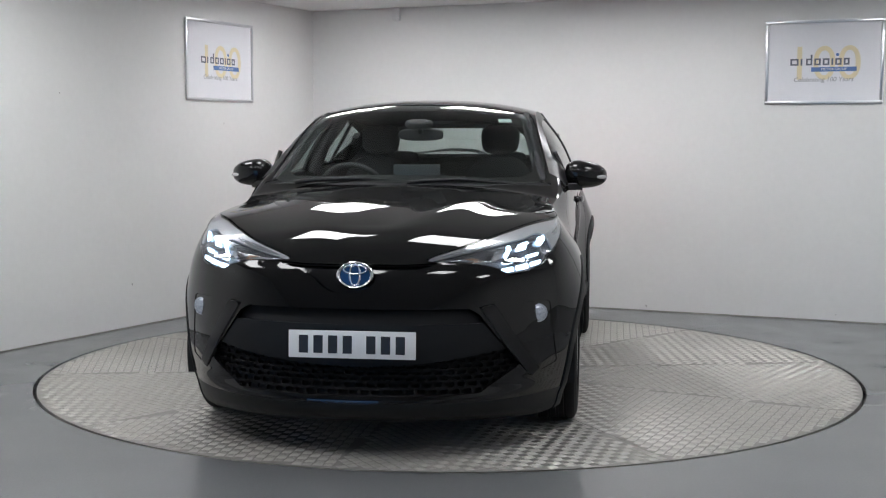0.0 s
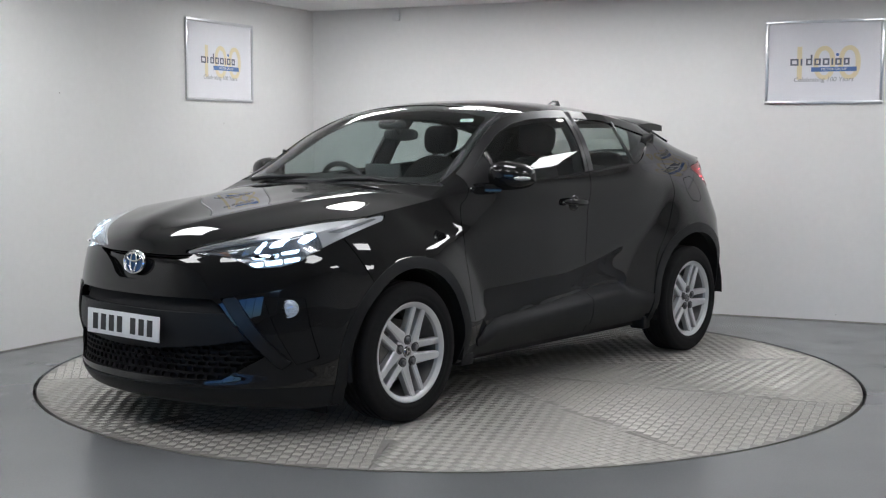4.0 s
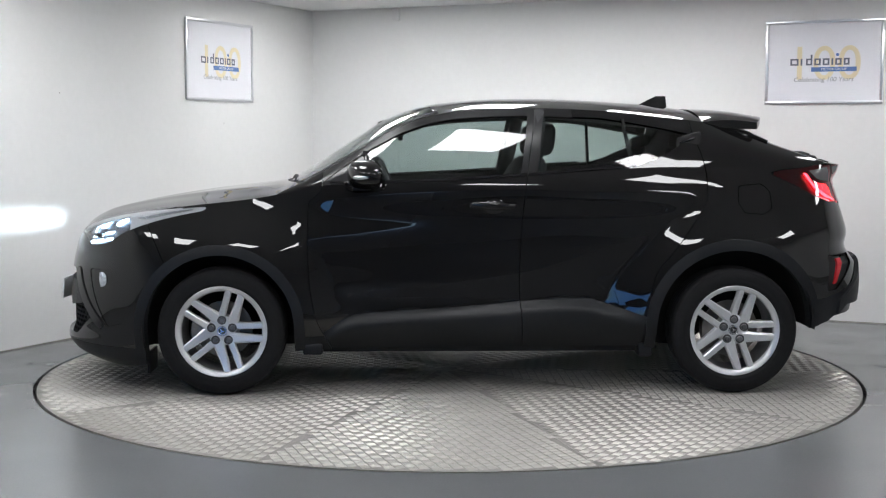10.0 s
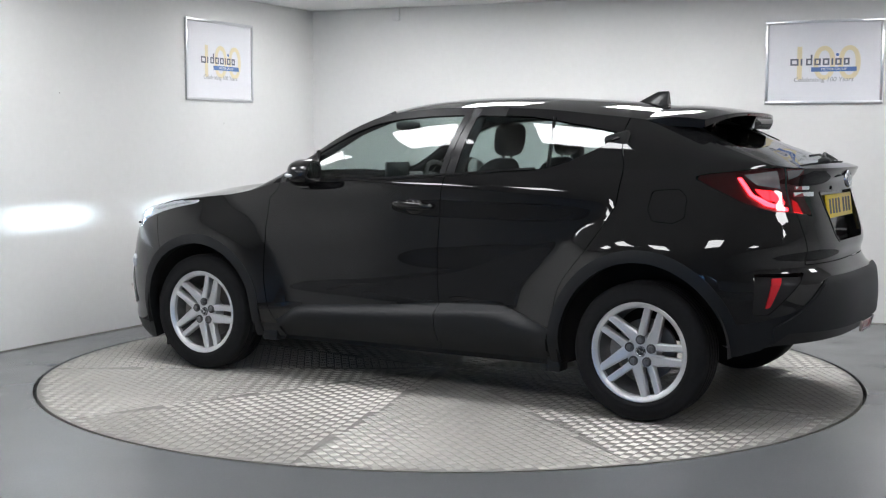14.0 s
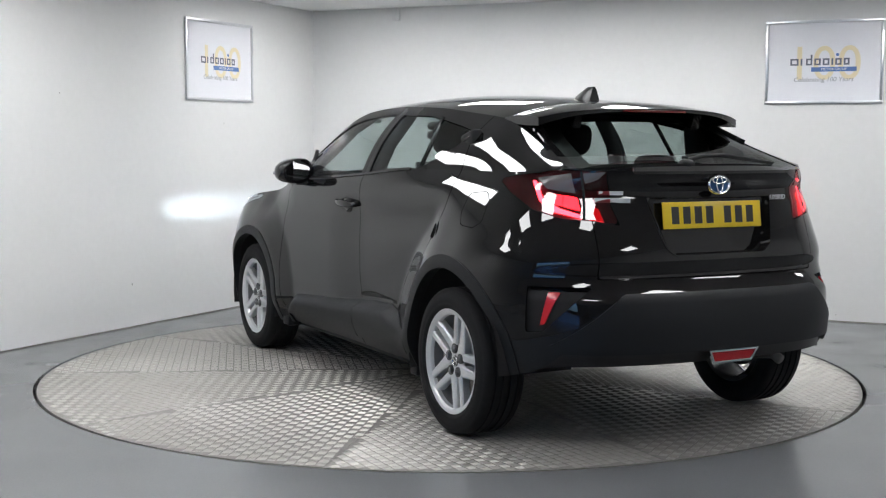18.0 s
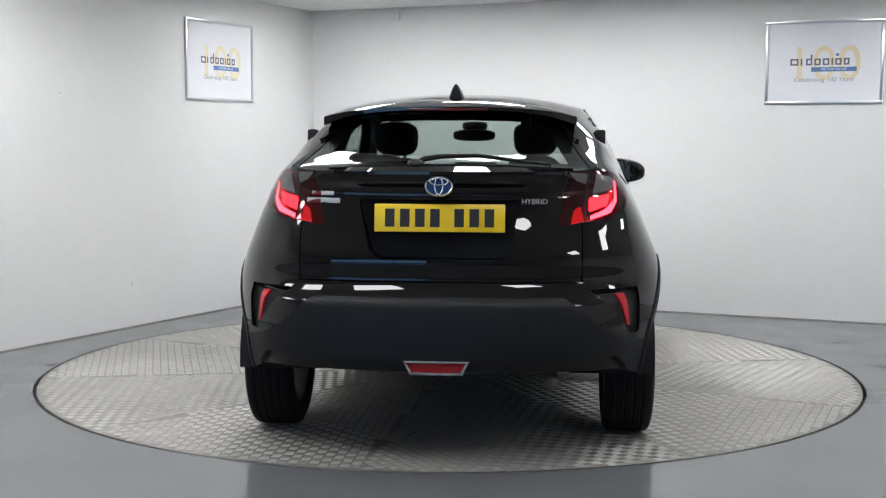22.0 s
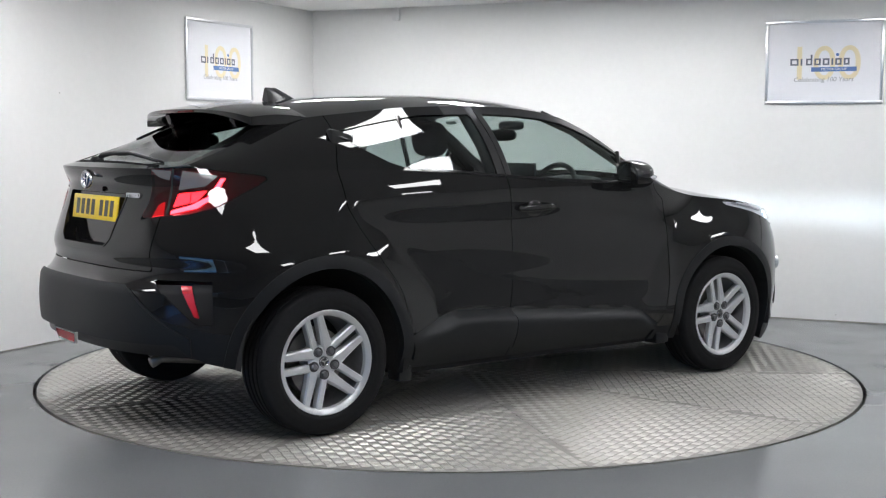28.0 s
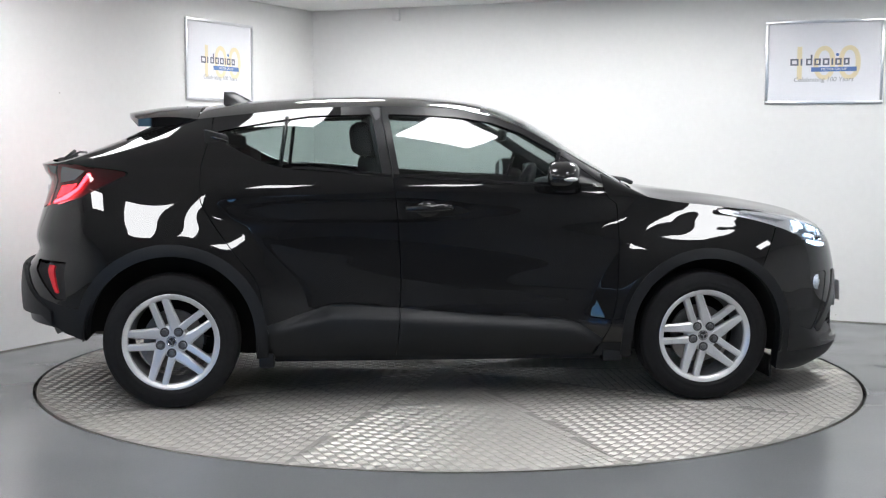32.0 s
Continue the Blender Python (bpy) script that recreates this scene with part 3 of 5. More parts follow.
put("headlamp_lens", HEADLAMP, LENS, "", 0.002, 0.0, "clear headlamp lens")
lower, bumper = cut(bumper, lambda x, y, z: 0.235 - z)
put("front_lip", lower, PLASTIC, "both", 0.0, 0.02, "matt black plastic lower lip")
intake = polygon([(-0.3, 0.615), (0.46, 0.615), (0.50, 0.59), (0.66, 0.375), (0.50, 0.27), (-0.3, 0.27)], gy, gz)
grille, bumper = gap_cut(bumper, lambda x, y, z: np.where(x > 1.6, intake(x, y, z), -1), 0.002)
FRONT_GRILLE = grille
recess_f = polygon([(0.655, 0.632), (0.775, 0.628), (0.805, 0.36), (0.745, 0.335)], gy, gz)
fog_recess, bumper = gap_cut(bumper, lambda x, y, z: np.where(x > 1.55, recess_f(x, y, z), -1), 0.0008)
put("fog_lamp_surround", fog_recess, PAINT, "", -0.003, 0.02, "gloss black plastic fog lamp surround")
blade_f = polygon([(0.50, 0.622), (0.56, 0.630), (0.735, 0.345), (0.700, 0.315)], gy, gz)
blade, bumper = gap_cut(bumper, lambda x, y, z: np.where(x > 1.55, blade_f(x, y, z), -1), 0.0015)
put("bumper_blade", blade, SATIN, "", 0.006, 0.02, "satin black plastic bumper blade")
badge_f = polygon([(-0.2, 0.83), (0.335, 0.83), (0.325, 0.794), (0.24, 0.774), (0.17, 0.738), (0.128, 0.700), (0.09, 0.683), (-0.2, 0.678)], gy, gz)
badge_bay, bumper = gap_cut(bumper, lambda x, y, z: np.where(x > 2.0, badge_f(x, y, z), -1), 0.0015)
put("emblem_bay", badge_bay, GLOSS_BLACK, "both", -0.026, 0.0)
put("front_bumper", bumper, PAINT, "both", depth=0.028, label="glossy black front bumper")
mesh_low, bar = cut(grille, lambda x, y, z: 0.385 - z + 0.06 * (y / 0.6) ** 2)
slit, bar = cut(bar, lambda x, y, z: z - 0.556)
put("grille_bar", bar, PLASTIC, "both", -0.006, 0.03, "matt black plastic bumper bar")
put("upper_grille", slit, DARK, "both", -0.035, 0.0)
put("grille_back", mesh_low, DARK, "both", -0.045, 0.0)
# honeycomb of the lower grille: the mesh lines kept, the cells cut out
comb = mesh_low
cells = []
for r in range(7):
    for c in range(15):
        y0, z0 = c * 0.046 + (0.023 if r % 2 else 0.0), 0.286 + r * 0.024
        cells.append((y0, z0))


def comb_field(x, y, z):
    best = np.full(y.shape, -1.0)
    for y0, z0 in cells:
        a, b = np.abs(y - y0), np.abs(z - z0)
        best = np.maximum(best, np.minimum(0.0085 - b, 0.0195 - a - b * 0.5))
    return best


COMB_U, COMB_V = 150, 50
vv = np.array([(XF(0.3), 0.66 * i / COMB_U, 0.262 + 0.205 * j / COMB_V) for j in range(COMB_V + 1) for i in range(COMB_U + 1)])
YS = float(side_width(np.array([2.0]), np.array([0.33]))[0])
vv[:, 0] = X_FRONT + (XF(vv[:, 2]) - X_FRONT) * np.maximum(0, 1 - (vv[:, 1] / YS) ** P_FRONT) ** (1 / P_FRONT)
ff = [(j * (COMB_U + 1) + i, (j + 1) * (COMB_U + 1) + i, (j + 1) * (COMB_U + 1) + i + 1, j * (COMB_U + 1) + i + 1) for j in range(COMB_V) for i in range(COMB_U)]
ff = [q[::-1] for q in ff]
inside, _ = cut((vv, ff), lambda x, y, z: np.minimum(intake(x, y, z), 0.385 - z + 0.06 * (y / 0.6) ** 2))
_, web = cut(inside, comb_field)
put("honeycomb_grille", web, mat("grille_mesh_plastic", (0.006, 0.006, 0.007), 0.7, spec=0.12), "both", -0.022, 0.012, "black honeycomb lower grille")

# rear end
rear_z = curve((0.0, 0.675), (0.48, 0.675), (0.52, 0.66), (0.60, 0.60), (0.665, 0.55), (0.70, 0.532), (0.745, 0.512), (0.83, 0.484), (0.95, 0.480))
quarter, low_rear = cut(aft, lambda x, y, z: z - np.where(x < -1.55, rear_z(y), 0.0))
inset_f = polygon([(-1.03, 0.706), (-1.40, 0.708), (-1.125, 0.528), (-1.02, 0.524)], around_rear, gz)
inset, quarter = gap_cut(quarter, lambda x, y, z: np.where(x < -1.6, inset_f(x, y, z), -1), 0.002)
refl_f = polygon([(-1.152, 0.692), (-1.222, 0.694), (-1.134, 0.558), (-1.104, 0.552)], around_rear, gz)
RED_REFLECTOR = mat("red_reflector", (0.55, 0.02, 0.03), 0.2)
refl, _ = cut(refine(refine(inset)), refl_f)
put("rear_reflector", refl, RED_REFLECTOR, "", -0.010, 0.012, "red rear reflector")
put("bumper_inset", inset, GLOSS_BLACK, "", -0.030, 0.0)
diffuser, low_rear = cut(low_rear, lambda x, y, z: np.where(x < -1.7, np.minimum(0.445 - z, 0.70 + 0.773 * (0.445 - z) - y), -1))
put("rear_diffuser", diffuser, SATIN, "both", -0.016, 0.02)
bumper_f = polygon([(-0.2, 0.72), (0.485, 0.72), (0.515, 0.668), (0.745, 0.470), (0.735, 0.36), (-0.2, 0.36)], gy, gz)
bumper_mid, bumper_side = cut(low_rear, lambda x, y, z: np.where(x < -1.7, bumper_f(x, y, z), -1))
put("rear_bumper", bumper_mid, PLASTIC, "both", 0.016, 0.045, "matt black plastic rear bumper")
put("bumper_corner", bumper_side, PLASTIC, "", 0.000, 0.045, "matt black plastic bumper corner")
TAIL = [(-0.77, 1.134), (-0.87, 1.150), (-1.07, 1.166), (-1.24, 1.20), (-1.45, 1.20), (-1.455, 1.12), (-1.475, 1.03), (-1.53, 0.957), (-1.38, 0.975),
        (-1.20, 0.985), (-1.02, 1.018), (-0.86, 1.085)]
tail_field = polygon(TAIL, around_rear, gz)
tail, quarter = gap_cut(quarter, lambda x, y, z: np.where(x < -1.3, tail_field(x, y, z), -1), 0.002)
put("tail_lamp_lens", tail, RED_LENS, "", 0.004, 0.0, "red tail lamp lens")
bumper_top, quarter = cut(quarter, lambda x, y, z: np.where(x < -1.7, np.minimum(0.563 - y, 0.738 - z), -1))
put("bumper_top", bumper_top, PAINT, "both", 0.0, 0.01)
gate, quarter = gap_cut(quarter, lambda x, y, z: np.where(x < -1.7, np.minimum(0.565 - y, z - 0.740), -1))
flap_f = polygon([(-1.345, 1.070), (-1.470, 1.080), (-1.508, 1.042), (-1.512, 0.950), (-1.462, 0.925), (-1.365, 0.932), (-1.335, 0.986)], gx, gz)
flap, quarter_l = gap_cut(quarter, flap_f, 0.0015)
part("fuel_flap", panel_mesh("fuel_flap", flap, PAINT), PAINT, car, "glossy black fuel flap")
part("rear_quarter", panel_mesh("rear_quarter", quarter_l, PAINT), PAINT, car, "glossy black rear quarter")
part("rear_quarter", panel_mesh("rear_quarter", quarter, PAINT, "right"), PAINT, car, "glossy black rear quarter")
bay_f = polygon([(-0.2, 1.062), (0.325, 1.062), (0.275, 0.865), (0.235, 0.832), (-0.2, 0.832)], gy, gz)
bay, gate = cut(gate, bay_f)
flat = bay[0].copy()
flat[:, 0] = -1.980 + 0.12 * (flat[:, 2] - 0.99)
put("plate_bay", (flat, bay[1]), GLOSS_BLACK, "both", 0.0, 0.0)
rim_bay, _ = cut(gate, lambda x, y, z: bay_f(x, y, z) + 0.006)
put("plate_bay_edge", rim_bay, PAINT, "both", 0.003, 0.055)
put("tailgate", gate, PAINT, "both", 0.0, 0.055, label="glossy black tailgate")

# upper side: window openings
WIN_F = [(0.80, 1.083), (0.69, 1.165), (0.545, 1.258), (0.40, 1.336), (0.255, 1.388), (0.11, 1.412), (-0.064, 1.424), (-0.265, 1.430), (-0.215, 1.125), (0.3, 1.093)]
WIN_R = [(-0.345, 1.428), (-0.648, 1.418), (-0.80, 1.396), (-0.969, 1.367), (-1.115, 1.338), (-1.12, 1.325), (-1.044, 1.268), (-0.90, 1.195), (-0.80, 1.165), (-0.70, 1.158), (-0.30, 1.135)]
upper_f, upper = cut(GREENHOUSE, polygon(WIN_F, gx, gz))
upper_r, upper = cut(upper, polygon(WIN_R, gx, gz))
# opaque satin panel stands in for dark front quarter glass, to dull its reflections
front_quarter, upper_f = gap_cut(upper_f, lambda x, y, z: x - 0.555 - 0.26 * (z - 1.09), 0.001)
put("quarter_glass_panel", front_quarter, SATIN, "", -0.004, 0.0, "satin black panel in place of dark quarter glass")
put("front_side_window", upper_f, GLASS, "", -0.006, 0.0, "tinted side window glass")
put("rear_side_window", upper_r, GLASS, "", -0.006, 0.0, "tinted side window glass")
rest, pillar_a = gap_cut(upper, past_a)
aft, mid = gap_cut(rest, past_c)
frame_r, frame_f = gap_cut(mid, past_b)
# gloss moulding along the foot of the side windows
band, _ = cut(GREENHOUSE, lambda x, y, z: np.where((x < 0.82) & (x > -0.80), Z_BELT(x) + 0.04 - z, -1))
band, _ = cut(refine(refine(band)), lambda x, y, z: np.minimum(0.0055 - np.abs(z - Z_BELT(x) - 0.008), np.minimum(0.76 - x, x + 0.74)))
band_r, band_f = gap_cut(band, past_b)
put("belt_moulding", band_f, GLOSS_BLACK, "", 0.005, 0.006, "gloss black window moulding")
put("belt_moulding", band_r, GLOSS_BLACK, "", 0.005, 0.006, "gloss black window moulding")
put("front_pillar", pillar_a, PAINT)
put("front_door_frame", frame_f, SATIN)
post, corner = cut(frame_r, lambda x, y, z: x + 0.50)
put("rear_door_frame", post, SATIN)
put("window_corner", corner, PAINT)
put("rear_pillar", aft, PAINT)

# top: hood, windscreen, roof, rear glass
hood, rest = gap_cut(TOP, lambda x, y, z: x - 1.03 + 0.10 * (y / 0.7) ** 2)
put("hood", hood, PAINT, "both", label="glossy black hood")
screen_edge = polygon([(0.995, -0.1), (0.985, 0.40), (0.93, 0.64), (0.86, 0.702), (0.72, 0.690), (0.48, 0.640), (0.27, 0.596), (0.215, 0.575), (0.245, 0.30), (0.255, -0.1)], gx, gy)
screen, rest = cut(rest, screen_edge)
put("windscreen", screen, SCREEN_GLASS, "both", -0.003, 0.0, "large raked windscreen glass")
FRIT = mat("black_printed_edge", (0.006, 0.006, 0.0065), 0.5, spec=0.2)
screen_clear = polygon([(0.935, -0.1), (0.93, 0.40), (0.885, 0.58), (0.81, 0.635), (0.70, 0.628), (0.48, 0.580), (0.36, 0.550), (0.315, 0.525), (0.335, 0.30), (0.345, -0.1)], gx, gy)
put("screen_edge_print", cut(refine(screen), screen_clear)[1], FRIT, "both", -0.008, 0.0, "black printed windscreen edge")
cowl, rest = gap_cut(rest, lambda x, y, z: x - 0.90)
put("cowl", cowl, PLASTIC, "both", -0.004, 0.012, "matt black plastic cowl")
rear_edge = polygon([(-1.36, -0.1), (-1.36, 0.44), (-1.43, 0.485), (-1.60, 0.53), (-1.75, 0.565), (-1.88, 0.60), (-1.90, 0.50), (-1.91, -0.1)], gx, gy)
fin_f = polygon([(-1.245, 0.49), (-1.245, 0.70), (-1.60, 0.70), (-1.555, 0.535), (-1.46, 0.500), (-1.38, 0.475)], gx, gy)
put("spoiler_side_fin", cut(refine(rest), fin_f)[0], PAINT, "", 0.012, 0.016, "glossy black fin beside the rear window")
rglass, rest = cut(rest, rear_edge)
put("rear_window", rglass, PRIVACY, "both", -0.003, 0.0, "dark tinted rear window glass")
rear_clear = polygon([(-1.43, -0.1), (-1.43, 0.39), (-1.50, 0.430), (-1.62, 0.460), (-1.75, 0.490), (-1.83, 0.51), (-1.850, 0.42), (-1.855, -0.1)], gx, gy)
put("rear_edge_print", cut(refine(rglass), rear_clear)[1], FRIT, "both", -0.008, 0.0, "black printed rear window edge")
roof, rest = gap_cut(rest, lambda x, y, z: x + 1.24)
LINER = mat("dark_grey_lining", (0.035, 0.035, 0.038), 0.9, grain=0.1, grain_scale=300)
put("headliner", cut(roof, lambda x, y, z: 0.30 - x)[0], LINER, "both", -0.035, 0.0)
put("roof", roof, PAINT, "both", label="glossy black roof")
put("tailgate_frame", rest, PAINT, "both")

# ---- the car: wheels ----
def joined(pieces, name, material, smooth=True):
    """One mesh from several (vertices, faces) shapes."""
    vs, fs = [], []
    for v, f in pieces:
        o = len(vs)
        vs += [tuple(p) for p in v]
        fs += [tuple(i + o for i in q) for q in f]
    return mesh_of(name, vs, fs, material, smooth)


def flat_sharp(me, degrees=32):
    """Smooth shading that keeps hard edges hard."""
    me.shade_smooth()
    me.set_sharp_from_angle(angle=radians(degrees))
    return me


def bm_mesh(bm, name, material, sharp=32):
    bmesh.ops.recalc_face_normals(bm, faces=bm.faces)
    me = bpy.data.meshes.new(name)
    bm.to_mesh(me)
    bm.free()
    me.materials.append(material)
    return flat_sharp(me, sharp) if sharp else me


# shade round the wheel nuts is put into the seats' dark colour
NUT_SEAT = mat("nut_seat_shade", (0.09, 0.09, 0.095), 0.5, 0.5)
NUT = mat("dark_wheel_nut", (0.16, 0.16, 0.17), 0.35, 0.7)
# the shade deep inside the wheel is put into the barrel's darker grey
BARREL = mat("shaded_barrel_alloy", (0.22, 0.22, 0.225), 0.5, 0.6, grain=0.15, grain_scale=30)
CAP = mat("black_hub_cap", (0.02, 0.02, 0.022), 0.3)


def make_wheel():
    """A wheel about its own middle; y points out of the car."""
    hub = part("wheel", flat_sharp(mesh_of("wheel", *lathe([(0.0, 0.070), (0.064, 0.070), (0.076, 0.062), (0.080, 0.02), (0.080, -0.06), (0.0, -0.06)], 40), ALLOY)), ALLOY, car)
    prof = [(0.222, -0.085), (0.232, -0.098), (0.270, -0.108), (0.305, -0.104), (0.326, -0.094), (0.335, -0.082)]
    for h in (-0.054, -0.018, 0.018, 0.054):
        prof += [(0.3375, h - 0.007), (0.331, h - 0.0045), (0.331, h + 0.0045), (0.3375, h + 0.007)]
    prof += [(0.335, 0.082), (0.326, 0.094), (0.318, 0.0985), (0.314, 0.0985), (0.305, 0.103), (0.285, 0.1075), (0.270, 0.108), (0.262, 0.1065), (0.258, 0.108), (0.247, 0.105), (0.235, 0.098), (0.222, 0.085)]
    prof = [(0.222 + (r - 0.222) * 0.905, h) for r, h in prof]
    part("tyre", flat_sharp(mesh_of("tyre", *lathe(prof, 72), RUBBER), 40), RUBBER, hub, "black rubber tyre")
    bm = bmesh.new()
    v, f = lathe([(0.216, 0.070), (0.224, 0.080), (0.232, 0.084), (0.236, 0.090), (0.236, 0.096), (0.231, 0.099), (0.224, 0.0975), (0.215, 0.092), (0.208, 0.086), (0.204, 0.070)], 72)
    bv = [bm.verts.new(p) for p in v]
    for q in f:
        bm.faces.new([bv[i] for i in q])
    for k in range(5):
        a = 19 + 72 * k
        for r0, d0, r1, d1, w0, w1, y0 in ((0.058, -26, 0.219, -8.9, 0.038, 0.032, 0.071), (0.058, 40, 0.219, 8.8, 0.060, 0.033, 0.072)):
            p0 = Vector((-r0 * math.sin(radians(a + d0)), r0 * math.cos(radians(a + d0))))
            p1 = Vector((-r1 * math.sin(radians(a + d1)), r1 * math.cos(radians(a + d1))))
            d = (p1 - p0).normalized()
            n = Vector((-d.y, d.x))
            ring = []
            for p, w, yt in ((p0, w0, y0), ((p0 + p1) / 2, (w0 + w1) / 2 * 0.92, 0.080), (p1, w1, 0.089)):
                for side, dy in ((-0.5, -0.038), (-0.5, -0.006), (-0.32, 0.0), (0.32, 0.0), (0.5, -0.006), (0.5, -0.038)):
                    q = p + n * w * side
                    ring.append(bm.verts.new((q.x, yt + dy, q.y)))
            for s in range(2):
                for i in range(6):
                    j = (i + 1) % 6
                    bm.faces.new((ring[6 * s + i], ring[6 * s + j], ring[6 * s + 6 + j], ring[6 * s + 6 + i]))
            bm.faces.new(ring[:6][::-1])
            bm.faces.new(ring[12:])
    part("rim", bm_mesh(bm, "rim", ALLOY), ALLOY, hub, "silver five-double-spoke alloy rim")
    part("rim_barrel", flat_sharp(mesh_of("rim_barrel", *lathe([(0.222, -0.09), (0.222, 0.080), (0.213, 0.074), (0.207, 0.04), (0.198, 0.02), (0.196, -0.09)], 60), BARREL)), BARREL, hub, "grey rim barrel, shade put into its colour")
    part("hub_cap", flat_sharp(mesh_of("hub_cap", *lathe([(0.0, 0.074), (0.021, 0.0735), (0.027, 0.069), (0.028, 0.06)], 32), CAP)), CAP, hub)
    part("hub_ring", flat_sharp(mesh_of("hub_ring", *lathe([(0.017, 0.0745), (0.019, 0.0765), (0.022, 0.0765), (0.024, 0.073)], 32), CHROME)), CHROME, hub)
    bm = bmesh.new()
    for a, l in ((30, 0.014), (150, 0.014), (270, 0.014)):
        box(bm, -0.003, 0.003, 0.072, 0.0755, 0, l)
        bmesh.ops.rotate(bm, cent=(0, 0, 0), matrix=Matrix.Rotation(radians(a), 3, "Y"), verts=bm.verts[-8:])
    part("hub_mark", bm_mesh(bm, "hub_mark", CHROME), CHROME, hub)
    nut = flat_sharp(mesh_of("wheel_nut", *lathe([(0.0, 0.091), (0.010, 0.091), (0.0145, 0.086), (0.0155, 0.056)], 12), NUT))
    seat = flat_sharp(mesh_of("nut_seat", *lathe([(0.015, 0.0805), (0.0205, 0.0815), (0.0225, 0.0825), (0.0240, 0.058)], 20), NUT_SEAT))
    for k in range(5):
        x, z = 0.056 * math.sin(radians(72 * k)), 0.056 * math.cos(radians(72 * k))
        for me, nm, m in ((nut, "wheel_nut", NUT), (seat, "nut_seat", NUT_SEAT)):
            o = part(nm, me, m, hub)
            o.location = (x, -0.006, z)
    part("brake_disc", flat_sharp(mesh_of("brake_disc", *lathe([(0.04, 0.02), (0.075, 0.02), (0.08, -0.005), (0.145, -0.005), (0.145, -0.028), (0.04, -0.028)], 40), BRAKE)), BRAKE, hub)
    bm = bmesh.new()
    prism(bm, [(0.085 * math.cos(a), 0.085 * math.sin(a)) for a in (-0.5, -0.25, 0, 0.25, 0.5)] + [(0.16 * math.cos(a), 0.16 * math.sin(a)) for a in (0.45, 0.2, 0, -0.2, -0.45)], -0.045, 0.018, Matrix.Rotation(radians(90), 4, "X"), 0.004)
    part("brake_caliper", bm_mesh(bm, "brake_caliper", BRAKE), BRAKE, hub)
    return hub


wheel = make_wheel()
HUB_Y = 0.777
wheel.matrix_basis = pose(WHEEL_X - 0.010, HUB_Y, HUB_Z)
copy_thing(wheel, pose(-WHEEL_X, HUB_Y + 0.008, HUB_Z))
copy_thing(wheel, pose(WHEEL_X - 0.010, -HUB_Y, HUB_Z, 0, 0, 180) @ pose(0, 0, 0, 0, 36, 0))
copy_thing(wheel, pose(-WHEEL_X, -HUB_Y - 0.008, HUB_Z, 0, 0, 180) @ pose(0, 0, 0, 0, 36, 0))

# wheel wells, floor pan, exhaust
for wx, r in ((WHEEL_X, 0.392), (-WHEEL_X, 0.418)):
    for s in (1, -1):
        vs, fs = [], []
        n = 28
        for i in range(n + 1):
            a = (math.pi * 1.16 if wx > 0 else math.pi + 0.27) * (i / n) - 0.25
            for y in (0.52, 0.878):
                vs.append((wx + r * math.cos(a), s * y, WHEEL_Z + r * math.sin(a)))
            vs.append((wx, s * 0.52, WHEEL_Z))
        for i in range(n):
            o = 3 * i
            fs += [(o, o + 1, o + 4, o + 3), (o, o + 3, o + 2)]
        part("wheel_well", mesh_of("wheel_well", vs, fs, DARK), DARK, car)
bm = bmesh.new()
prism(bm, [(2.10, -0.45), (2.10, 0.45), (1.80, 0.68), (1.72, 0.50), (0.90, 0.50), (0.86, 0.76), (-0.86, 0.76), (-0.88, 0.50), (-0.98, 0.50), (-1.02, 0.48), (-1.06, 0.42),
           (-1.06, -0.42), (-1.02, -0.48), (-0.98, -0.50), (-0.88, -0.50), (-0.86, -0.76), (0.86, -0.76), (0.90, -0.50), (1.72, -0.50), (1.80, -0.68)], 0.205, 0.30)
part("floor_pan", bm_mesh(bm, "floor_pan", DARK), DARK, car)
bm = bmesh.new()
box(bm, -1.95, -0.95, -0.50, 0.50, 0.385, 0.62)
part("body_core", bm_mesh(bm, "body_core", DARK), DARK, car)
bm = bmesh.new()
box(bm, 0.95, 2.08, -0.50, 0.50, 0.30, 0.74)
part("body_core", bm_mesh(bm, "body_core", DARK), DARK, car)
part("exhaust_pipe", joined([tube([(-1.2, -0.40, 0.26), (-1.75, -0.44, 0.33), (-1.90, -0.45, 0.35), (-1.95, -0.45, 0.33)], 0.024, 12)], "exhaust_pipe", BRAKE), BRAKE, car)
for s in (1, -1):
    bm = bmesh.new()
    box(bm, 1.70, 1.715, s * 0.62 - 0.10, s * 0.62 + 0.10, 0.085, 0.20, 0.004)
    part("mud_flap", bm_mesh(bm, "mud_flap", PLASTIC), PLASTIC, car)
    bm = bmesh.new()
    box(bm, 0.80, 0.90, s * 0.79 - 0.05, s * 0.79 + 0.05, 0.20, 0.26, 0.01)
    part("jacking_block", bm_mesh(bm, "jacking_block", PLASTIC), PLASTIC, car)
    bm = bmesh.new()
    box(bm, -0.905, -0.83, s * 0.79 - 0.05, s * 0.79 + 0.05, 0.185, 0.26, 0.012)
    part("jacking_block", bm_mesh(bm, "jacking_block", PLASTIC), PLASTIC, car)


# ---- mirrors, handles, fin, spoiler ----
INDICATOR = mat("clear_indicator_lens", (0.55, 0.55, 0.56), 0.12, spec=0.6)
MIRROR = mat("mirror_glass", (0.8, 0.82, 0.82), 0.02, 1.0)


